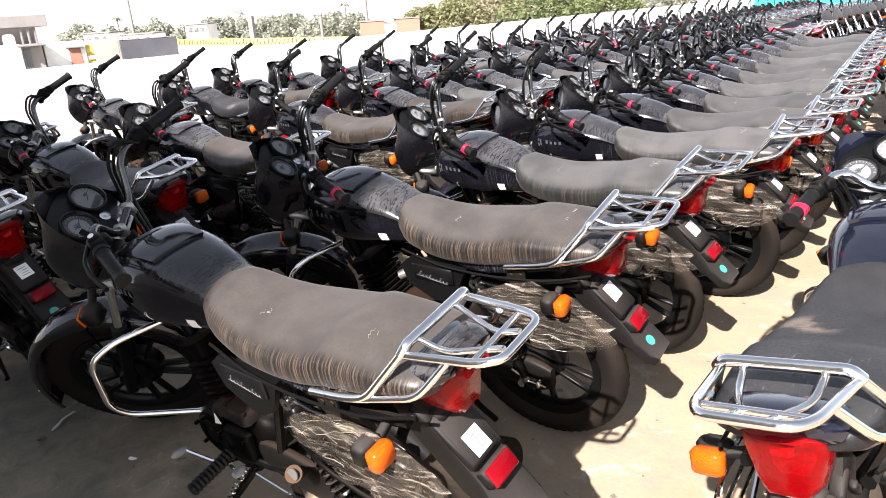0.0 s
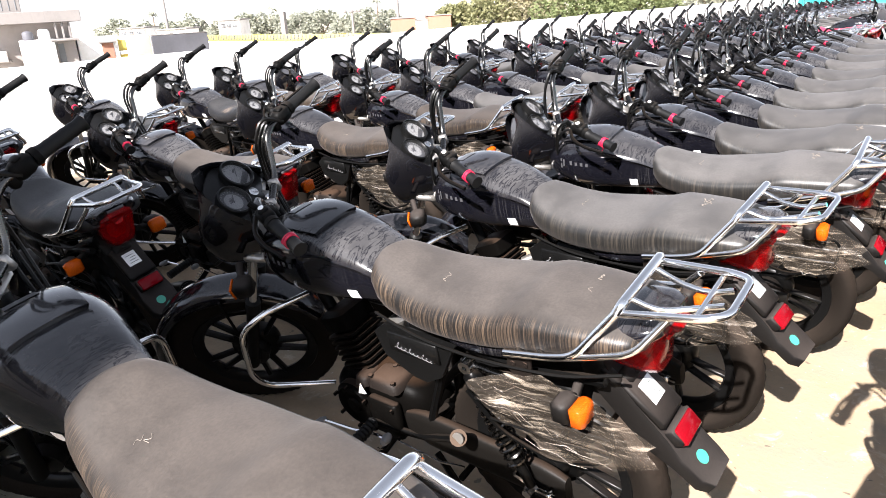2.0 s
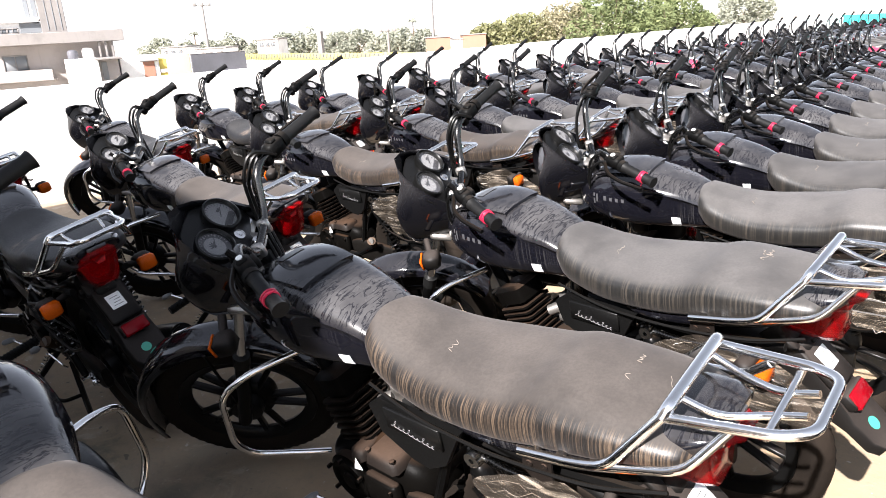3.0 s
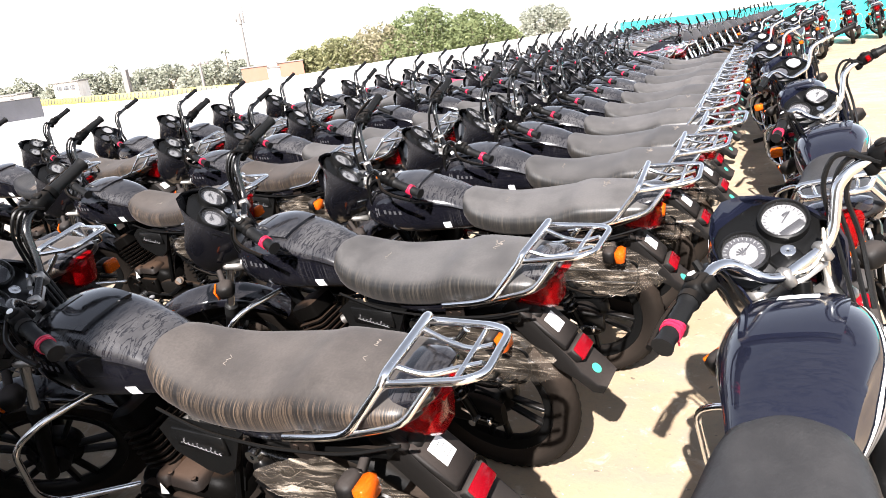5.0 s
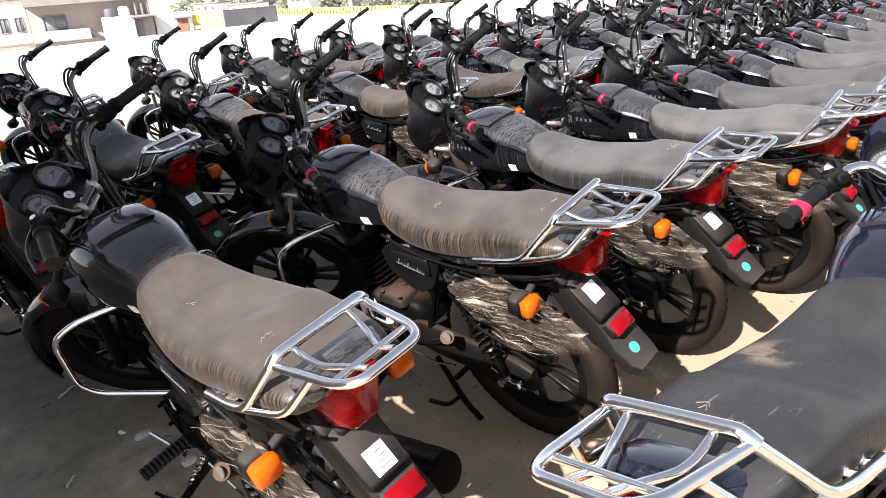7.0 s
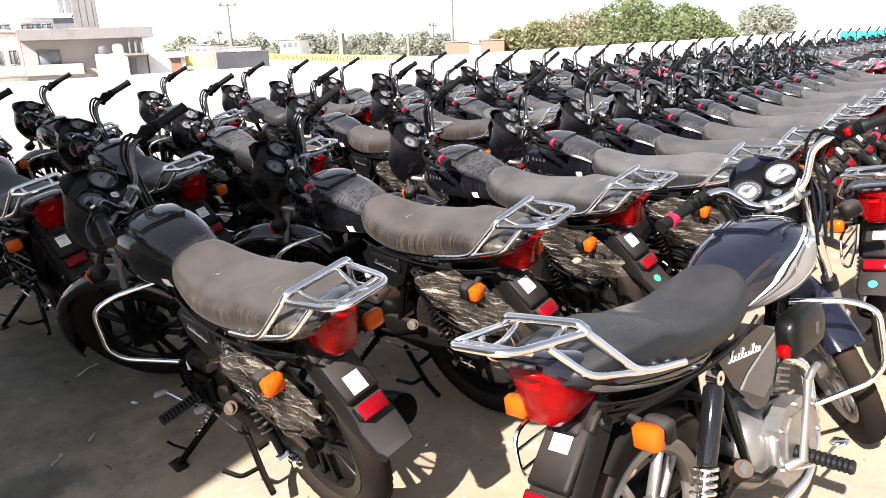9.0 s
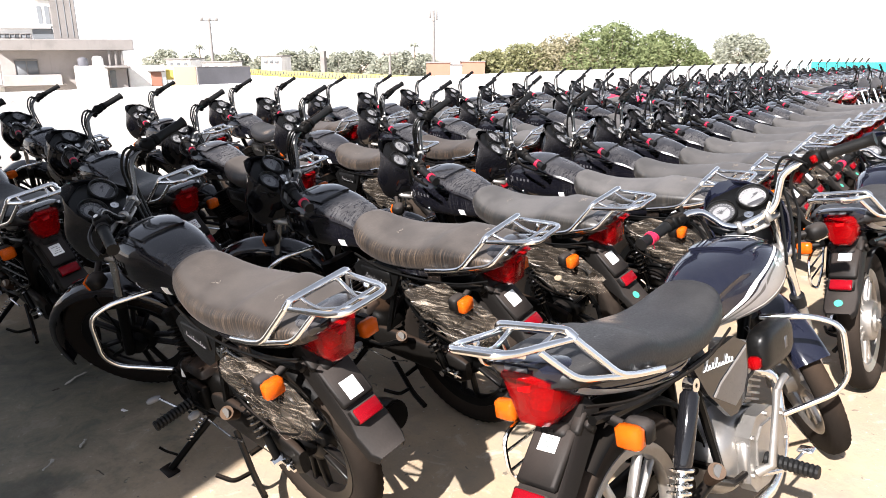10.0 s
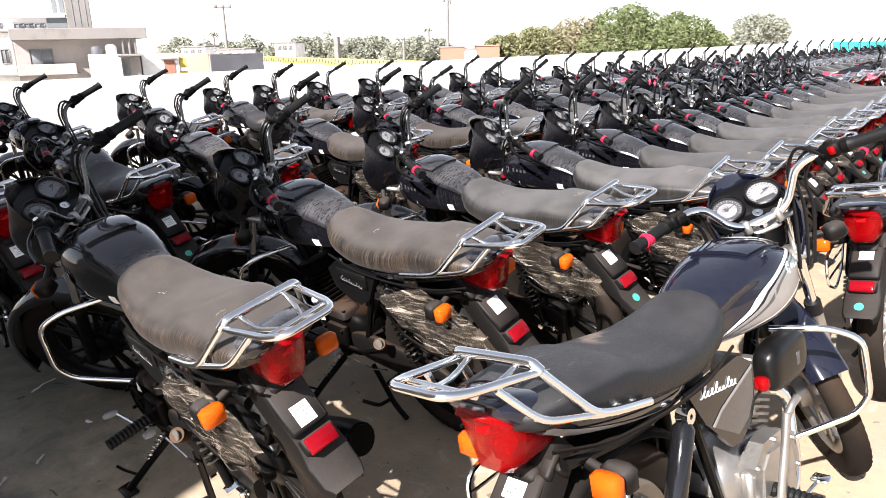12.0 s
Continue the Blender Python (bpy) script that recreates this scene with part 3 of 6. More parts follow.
def indicator(bike, at, side, m=None, rear=True):
    """Stalk, housing and orange lens, facing back at the rear and ahead at the front."""
    x, y, z = at
    h = Shape()
    tube([(x + 0.015, y - side * 0.085, z + 0.012), (x, y - side * 0.02, z + 0.004)], 0.012, 8, 0, h)
    block(x - 0.012 if rear else x - 0.034, x + 0.030 if rear else x + 0.022, y - 0.031, y + 0.031, z - 0.027, z + 0.027, 0.011, None, h)
    ob = part("indicator", h, M_MUD, bike, m=m)
    x0, x1 = (x - 0.046, x - 0.012) if rear else (x + 0.022, x + 0.029)
    w, h = (0.0295, 0.0255) if rear else (0.0240, 0.0200)
    sq = block(x0, x1, y - w, y + w, z - h, z + h, 0.010 if rear else 0.003)
    part("lens", sq, M_ORANGE, ob, "orange plastic lens", m=m)
    return ob


def carrier_rack(bike):
    """Chrome grab rail and luggage rack behind the seat."""
    s = Shape()
    for k in (1, -1):
        tube([(-0.020, k * 0.150, 0.757), (-0.13, k * 0.150, 0.780), (-0.185, k * 0.146, 0.796), (-0.262, k * 0.100, 0.892)], 0.0092, 12, 0.03, s)
        tube([(-0.165, k * 0.148, 0.788), (-0.300, k * 0.125, 0.822), (-0.355, k * 0.084, 0.892)], 0.0075, 12, 0.03, s)
        tube([(-0.268, k * 0.058, 0.902), (-0.325, k * 0.052, 0.880), (-0.390, k * 0.026, 0.889), (-0.438, k * 0.026, 0.906)], 0.0062, 9, 0.03, s)
        tube([(-0.05, k * 0.130, 0.762), (-0.05, k * 0.150, 0.763)], 0.009, 6, 0, s)
        tube([(-0.10, k * 0.128, 0.773), (-0.10, k * 0.150, 0.774)], 0.009, 6, 0, s)
    tube([(-0.262, 0.102, 0.892), (-0.270, 0.090, 0.908), (-0.270, -0.090, 0.910), (-0.262, -0.102, 0.894)], 0.0105, 12, 0.02, s)
    tube([(-0.262, 0.098, 0.890), (-0.418, 0.080, 0.907), (-0.457, 0.060, 0.913), (-0.457, -0.060, 0.913), (-0.418, -0.080, 0.907), (-0.262, -0.098, 0.892)], 0.0082, 12, 0.035, s)
    tube([(-0.400, 0.082, 0.897), (-0.400, -0.082, 0.897)], 0.0062, 9, 0, s)
    return part("carrier_rack", s, M_CHROME, bike, "chrome tubular luggage carrier")


def tail_lamp(bike):
    rows = []
    for d, k in ((0.0, 1.0), (-0.030, 0.98), (-0.052, 0.88), (-0.057, 0.80)):
        ring = []
        for y, z in ((-0.094, 0.828), (-0.05, 0.838), (0.05, 0.838), (0.094, 0.828), (0.101, 0.795), (0.074, 0.722), (0.045, 0.700), (-0.045, 0.700), (-0.074, 0.722), (-0.101, 0.800)):
            ring.append((-0.292 + d - (z - 0.78) * 0.30 + (abs(y) / 0.1) ** 2 * 0.040, y * k * 0.66, 0.78 + (z - 0.78) * k))
        rows.append(ring)
    back = [[(x + 0.09, y * 0.9, 0.785 + (z - 0.785) * 0.92) for x, y, z in rows[0]]] + rows
    lamp = part("tail_light", loft(back), M_REDLENS, bike, "large red tail light", sharp=55)
    bowl = [[(x + dx, y * k, 0.775 + (z - 0.775) * k) for x, y, z in rows[0]] for dx, k in ((0.075, 0.80), (-0.012, 0.90))]
    part("lamp_bowl", loft(bowl), M_LAMPBOWL, lamp)
    core = [[(x + dx, y * k, 0.762 + (z - 0.762) * k * 0.9) for x, y, z in rows[0]] for dx, k in ((0.0, 0.66), (-0.018, 0.62), (-0.026, 0.35))]
    part("lamp_core", loft(core), M_LAMPCORE, lamp, "bright red inner reflector")


def rear_guard(bike, sticker_up=0.0, dot=True):
    """Plastic rear mudguard with the raised number plate mount."""
    keys = [(-0.185, 0.735, 0.060), (-0.220, 0.680, 0.062), (-0.285, 0.600, 0.060), (-0.330, 0.548, 0.060), (-0.362, 0.508, 0.063), (-0.405, 0.468, 0.060), (-0.428, 0.456, 0.046)]
    rings = []
    for i, (x, z, w) in enumerate(keys):
        nx, nz = -0.70, 0.71
        if i >= 4:
            nx, nz = -0.5, 0.86
        dp = 0.055 if i < 4 else 0.03
        ring = []
        for y, d in ((-1, -1), (-0.97, -0.2), (-0.86, 0.0), (0.86, 0.0), (0.97, -0.2), (1, -1), (0.93, -1), (0.86, -0.12), (-0.86, -0.12), (-0.93, -1)):
            ring.append((x + nx * d * dp, y * w, z + nz * d * dp))
        rings.append(ring)
    g = part("rear_mudguard", loft(rings), M_MUD, bike, "dark grey plastic rear mudguard")
    flat = Matrix.Translation((-0.282, 0, 0.604)) @ Matrix.Rotation(-radians(45), 4, "Y")
    # flat: local x runs up the guard, z outward
    mt = block(-0.050, 0.088, -0.052, 0.052, -0.004, 0.016, 0.006, flat)
    block(0.060, 0.098, -0.036, 0.036, -0.004, 0.022, 0.008, flat, mt)
    block(0.066, 0.076, -0.006, 0.006, 0.018, 0.027, 0.002, flat, mt)
    for k in (1, -1):
        block(0.078, 0.135, k * 0.046 - 0.014, k * 0.046 + 0.014, -0.006, 0.014, 0.005, flat, mt)
        block(0.100, 0.118, k * 0.066 - 0.007, k * 0.066 + 0.007, -0.030, 0.006, 0.003, flat, mt)
    part("plate_mount", mt, M_MUD, g)
    flat = flat @ Matrix.Translation((sticker_up, 0, 0))
    st = block(-0.004, 0.050, -0.024, 0.024, 0.0162, 0.0172, 0.0003, flat)
    stick = part("paper_sticker", st, M_WHITE, g, "white printed paper sticker")
    ink = Shape()
    for i in range(4):
        block(0.006 + i * 0.010, 0.008 + i * 0.010, -0.017 + 0.004 * (i % 2), 0.015 - 0.006 * (i % 3), 0.0173, 0.0176, 0.0001, flat, ink)
    part("printed_line", ink, M_INK, stick)
    rf = Matrix.Translation((-0.334, 0, 0.550)) @ Matrix.Rotation(-radians(50), 4, "Y")
    part("reflector_base", block(-0.026, 0.016, -0.046, 0.046, -0.03, 0.018, 0.004, rf), M_MUD, g)
    part("reflector", block(-0.030, 0.012, -0.040, 0.040, 0.004, 0.024, 0.003, rf), M_REFLECT, g, "red rectangular reflector")
    if dot:
        dm = Matrix.Translation((-0.386, 0.005, 0.4865)) @ Matrix.Rotation(-radians(42), 4, "Y")
        part("round_sticker", Shape().add(*disc(0.016, 16), dm), M_GREEN, g, "small round green sticker")
    inner = arc_guard(0.345, 0.068, 20, 128, 16, 0.02)
    part("inner_mudguard", inner, M_PLASTIC, bike, m=Matrix.Translation((0, 0, 0.305)))
    return g


def disc(r, n=20, h=0.0012):
    v = [(r * math.cos(2 * math.pi * i / n), r * math.sin(2 * math.pi * i / n), z) for z in (0, h) for i in range(n)]
    f = [tuple(range(n)), tuple(range(n, 2 * n))] + [(i, (i + 1) % n, n + (i + 1) % n, n + i) for i in range(n)]
    return v, f


def script_line(m, size, shape=None, seed=3, thick=0.0008):
    """A flowing illegible script, as one raised line."""
    rng = random.Random(seed)
    tall = [rng.choice((0.6, 0.8, 1.0, 1.7)) for k in range(9)]
    tall[0] = 2.0
    pts = []
    for i in range(100):
        t = i / 99
        h = tall[min(8, int(t * 9))]
        turn = 2 * math.pi * 9 * t
        lift = 0.042 * size * h * (1 - math.cos(turn))
        pts.append(m @ Vector(((t + 0.040 * math.sin(turn)) * size + 0.45 * lift, 0, lift)))
    return tube(pts, thick, 5, 0, shape)


def cockpit(bike, turn, cowl_mat, ribbons, cables):
    """All that turns with the fork."""
    m = steering(turn)
    # fork legs and yokes
    for k in (1, -1):
        low = Vector((1.236, k * 0.085, 0.30))
        top = low + AXIS * 0.71
        leg = part("fork_leg", tube([low, low + AXIS * 0.32], 0.022, 12, 0), M_FRAME if cowl_mat is not M_CLEANBLACK else M_ALLOY, bike, m=m)
        part("stanchion", tube([low + AXIS * 0.31, top], 0.0155, 10, 0), M_CHROME, leg, "chrome fork tube", m=m)
        part("dust_boot", tube([low + AXIS * 0.30, low + AXIS * 0.345], 0.025, 10, 0), M_GRIP, leg, m=m)
    y = Shape()
    mm = Matrix.Translation(HEAD) @ Matrix.Rotation(-RAKE, 4, "Y")
    block(-0.026, 0.030, -0.050, 0.050, -0.072, -0.056, 0.008, mm, y)
    block(0.012, 0.060, -0.108, 0.108, -0.084, -0.064, 0.008, mm, y)
    block(-0.02, 0.06, -0.108, 0.108, -0.22, -0.195, 0.008, mm, y)
    part("fork_yoke", y, M_ALLOY, bike, "cast alloy top yoke", m=m)
    part("head_nut", turned([(0.002, 0.0), (0.016, 0.0), (0.018, 0.012), (0.010, 0.022), (0.002, 0.022)], 10, mm @ Matrix.Translation((-0.004, 0, -0.058)) @ Matrix.Rotation(radians(90), 4, "X")), M_CHROME, bike, m=m)
    # bar
    bend = [(0.720, 0.350, 1.032), (0.782, 0.262, 1.040), (0.836, 0.172, 1.046), (0.848, 0.132, 1.032), (0.858, 0.086, 0.960), (0.860, 0.055, 0.938)]
    bar = part("handlebar", tube(bend + [(x, -y, z) for x, y, z in reversed(bend)], 0.0115, 10, 0.035), M_CHROME if cowl_mat is M_CLEANBLACK else M_DULLCHROME, bike, "bent chrome handlebar", m=m)
    for k in (0.045, -0.045):
        part("bar_clamp", block(0.846, 0.878, k - 0.010, k + 0.010, 0.912, 0.954, 0.007), M_ALLOY, bar, m=m)
    for k in (1, -1):
        a, b = Vector((0.708, k * 0.364, 1.030)), Vector((0.783, k * 0.260, 1.040))
        d = b - a
        n = 13
        pts, rs = [], []
        for i in range(n):
            pts.append(a + d * i / (n - 1))
            rs.append((0.0205 if i in (0, n - 1) else 0.0178 if i % 2 else 0.0165))
        gr = part("grip", tube(pts, rs, 12, 0), M_GRIP, bar, "black rubber grip", m=m)
        sw = Shape()
        q = Matrix.Translation((0.806, k * 0.222, 1.043)) @ Matrix.Rotation(math.atan2(d.y, d.x), 4, "Z")
        block(-0.030, 0.028, -0.020, 0.020, -0.022, 0.022, 0.008, q, sw)
        block(-0.012, 0.010, -0.014, 0.014, 0.018, 0.028, 0.004, q, sw)
        turned([(0.010, -0.008), (0.022, -0.008), (0.022, 0.008), (0.010, 0.008)], 12, Matrix.Translation(b + d.normalized() * 0.006) @ d.to_track_quat("Y", "Z").to_matrix().to_4x4(), sw)
        block(-0.018, 0.018, -0.032, -0.015, -0.014, 0.012, 0.004, q, sw)
        block(0.020, 0.046, -0.013, 0.013, -0.030, 0.012, 0.006, q, sw)
        tube([q @ Vector((0.036, 0.0, 0.0)), q @ Vector((0.052, k * 0.012, 0.030))], 0.008, 7, 0, sw)
        part("switch_box", sw, M_PLASTIC, bar, m=m)
        if k == -1 and cowl_mat is M_CLEANBLACK:
            part("starter_button", block(-0.018, 0.0, 0.016, 0.030, -0.012, 0.012, 0.003, q), M_REDLENS, bar, "red switch", m=m)
        if k == 1:
            part("horn_button", Shape().add(*disc(0.008, 10, 0.004), q @ Matrix.Translation((0.005, 0.0, 0.026))), M_WHITE, bar, "small white button", m=m)
        lv = tube([q @ Vector((0.03, k * 0.02, -0.004)), q @ Vector((-0.01, k * 0.052, -0.012)), q @ Vector((-0.07, k * 0.058, -0.016)), q @ Vector((-0.155, k * 0.045, -0.018))], 0.0065, 7, 0.03)
        part("lever", lv, M_FRAME, bar, m=m)
        if (k == 1 and ribbons) or (k == -1 and ribbons > 1):
            rb = Shape()
            for j, f in enumerate((0.32, 0.40, 0.36, 0.45)):
                p = a + d * f
                turned([(0.0165, -0.0030), (0.0208, -0.002), (0.0208, 0.002), (0.0165, 0.0030)], 14, Matrix.Translation(p) @ d.to_track_quat("Y", "Z").to_matrix().to_4x4() @ Matrix.Rotation(0.2 * (j - 1), 4, "X"), rb)
            tube([a + d * 0.37 + Vector((0, 0, -0.018)), a + d * 0.35 + Vector((0.012, 0, -0.035))], 0.002, 5, 0, rb)
            part("ribbon", rb, M_PINK, bar, "pink plastic ribbon", m=m)
    # headlamp cowl: a shell open towards the rider, its rim leaning forward over the instruments
    gz = 0.987
    rear_z = (0.092, 0.083, 0.063, 0.034, 0.0, -0.04, -0.08, -0.125, -0.17, -0.212, -0.245, -0.262)
    rear_w = (0.0, 0.038, 0.071, 0.098, 0.114, 0.120, 0.119, 0.111, 0.097, 0.075, 0.048, 0.0)
    front_z = (0.026, 0.023, 0.012, -0.008, -0.036, -0.065, -0.10, -0.138, -0.176, -0.206, -0.224, -0.229)
    front_w = (0.0, 0.046, 0.074, 0.090, 0.099, 0.103, 0.103, 0.099, 0.091, 0.078, 0.054, 0.0)

    def rim_x(z):
        return 0.948 + z if z > -0.05 else 0.898 - (z + 0.05) * 0.30

    def outline(zs, ws, xs):
        half = [Vector((x, w, gz + z)) for x, w, z in zip(xs, ws, zs)]
        return half + [Vector((p.x, -p.y, p.z)) for p in reversed(half[1:-1])]

    back = outline(rear_z, rear_w, [rim_x(z) for z in rear_z])
    ahead = outline(front_z, front_w, (1.034, 1.038, 1.050, 1.064, 1.077, 1.083, 1.086, 1.086, 1.083, 1.077, 1.070, 1.066))
    mid = Vector((0.0, 0.0, gz - 0.075))
    nr = len(back)
    rings = []
    for t in (-0.06, 0.0, 0.12, 0.28, 0.46, 0.64, 0.80, 0.92, 1.0):
        ring = []
        for p, q in zip(back, ahead):
            c = p.lerp(q, t)
            swell = 1 + 0.04 * math.sin(math.pi * max(0.0, min(1.0, t))) - (0.05 if t > 0.95 else 0.0)
            ring.append(Vector((c.x, c.y * swell, mid.z + (c.z - mid.z) * swell)))
        rings.append(ring)
    inner = [[Vector((p.x + 0.002, p.y * 0.955, mid.z + (p.z - mid.z) * 0.96)) for p in r] for r in rings]
    co = loft(rings + inner[::-1], False)
    co.f += [(j, (j + 1) % nr, 17 * nr + (j + 1) % nr, 17 * nr + j) for j in range(nr)]
    cowl = part("headlight_cowl", co, M_COWL if cowl_mat is not M_CLEANBLACK else cowl_mat, bike, "glossy black headlight cowl", 32, m=m)
    front = rings[-1]
    pane = [[Vector((p.x + dx, p.y * k, mid.z + (p.z - mid.z) * k)) for p in front] for dx, k in ((-0.040, 0.955), (-0.026, 0.93), (-0.016, 0.62), (-0.012, 0.2))]
    part("headlight", loft(pane), M_HEADLIGHT, cowl, "clear headlight glass", m=m)
    # gauges on a plate that closes the cowl below its lip
    gm = Matrix.Translation((0.948, 0, gz)) @ Matrix.Rotation(radians(-45), 4, "Y")
    half = [(0.092, 0.0), (0.090, 0.045), (0.076, 0.070), (0.042, 0.098), (0.0, 0.115), (-0.036, 0.119), (-0.062, 0.098), (-0.072, 0.060), (-0.080, 0.0)]
    ring = half + [(x, -y) for x, y in reversed(half[1:-1])]
    plate_rings = [[gm @ Vector((x * k, y * k, z)) for x, y in ring] for z, k in ((-0.034, 0.94), (-0.018, 1.0), (-0.013, 1.0), (-0.010, 0.97))]
    pn = loft(plate_rings)
    block(-0.085, -0.030, -0.034, 0.034, -0.020, -0.006, 0.006, gm, pn)
    panel = part("gauge_panel", pn, M_SATIN, bike, m=m)
    for k, dx in ((1, 0.004), (-1, 0.012)):
        g = gm @ Matrix.Translation((dx, k * 0.056, -0.010)) @ Matrix.Scale(1.14, 4)
        to_y = Matrix.Rotation(radians(90), 4, "X")
        gauge = part("gauge", turned([(0.030, -0.004), (0.044, -0.004), (0.0455, 0.014), (0.0445, 0.020), (0.041, 0.022), (0.038, 0.019), (0.037, 0.006), (0.002, 0.006), (0.002, -0.004)], 30, g @ to_y), M_SATIN, panel, "round instrument with pale dial", m=m)
        part("dial", Shape().add(*disc(0.037, 24, 0.001), g @ Matrix.Translation((0, 0, 0.0085))), M_DIALGREY if k == 1 else M_DIAL, panel, "pale dial face", m=m)
        tk, wt = Shape(), Shape()
        for i in range(21):
            a = radians(-130 + 260 * i / 20)
            r = g @ Matrix.Rotation(a, 4, "Z")
            block(0.0285 if i % 2 == 0 else 0.031, 0.035, -0.0010, 0.0010, 0.0096, 0.0101, 0.0002, r, wt if k == 1 else tk)
        if k == 1:
            wt.add(*disc(0.0245, 20, 0.001), g @ Matrix.Translation((0, 0, 0.0094)))
            for i in range(5):
                block(-0.004 + 0.006 * (i % 2), 0.013, -0.0016, 0.0016, 0.0105, 0.0109, 0.0002, g @ Matrix.Rotation(radians(-60 + 30 * i), 4, "Z"), tk)
        else:
            block(-0.030, -0.014, -0.024, 0.024, 0.0096, 0.0101, 0.0002, g, tk)
            block(0.006, 0.012, -0.020, -0.006, 0.0096, 0.0101, 0.0002, g, tk)
        block(-0.006, 0.024, -0.0012, 0.0012, 0.0112, 0.0120, 0.0003, g @ Matrix.Rotation(radians(-70), 4, "Z"), tk)
        part("dial_mark", tk, M_DIALDARK, panel, m=m)
        if k == 1:
            part("dial_scale", wt, M_DIAL, panel, "white dial scale", m=m)
        gl = part("gauge_glass", Shape().add(*disc(0.039, 20, 0.001), g @ Matrix.Translation((0, 0, 0.0175))), M_GLASS, panel, m=m)
        if gl:
            gl.visible_shadow = False
    part("ignition_lock", turned([(0.002, 0.0), (0.015, 0.0), (0.015, 0.008), (0.009, 0.010), (0.002, 0.007)], 14, gm @ Matrix.Translation((-0.046, -0.012, -0.006)) @ Matrix.Rotation(radians(90), 4, "X")), M_CHROME, panel, m=m)
    if cowl_mat is M_CLEANBLACK:
        part("cream_cable", tube([(0.885, -0.07, 0.945), (0.865, -0.075, 0.975), (0.838, -0.040, 0.945), (0.838, 0.01, 0.925), (0.860, 0.06, 0.95)], 0.0028, 5, 0.03), M_CREAM, bike, "cream electric lead", m=m)
    # cables from the levers and switches, hanging beside the risers and into the cowl
    for dy, z, w in cables if DETAIL["full"] else cables[:4]:
        cb = tube([(0.800, dy, 1.036), (0.842, dy * 0.80, 1.044 + z), (0.882, dy * 0.62, 0.990 + z), (0.905, dy * 0.50 + w, 0.90), (0.885, dy * 0.22 + w, 0.76)], 0.0052, 6, 0.07)
        part("cable", cb, M_CABLE, bike, m=m)
    for k in (1, -1):
        indicator(bike, (1.005, k * 0.205, 0.80), k, m, False)
    # front wheel and mudguard
    wheel(bike, "front_wheel", (1.236, 0, 0.30), 0.300, 0.074, M_ALLOY if cowl_mat is M_CLEANBLACK else M_RIMBLACK, m)
    part("front_mudguard", arc_guard(0.345, 0.062, -8, 158, 22, 0.034), cowl_mat, bike, "glossy black front mudguard", m=m @ Matrix.Translation((1.236, 0, 0.30)))
    fb = Shape()
    for k in (1, -1):
        tube([(1.236, k * 0.066, 0.30), (1.20, k * 0.066, 0.62)], 0.005, 5, 0, fb)
    part("mudguard_stay", fb, M_FRAME, bike, m=m)


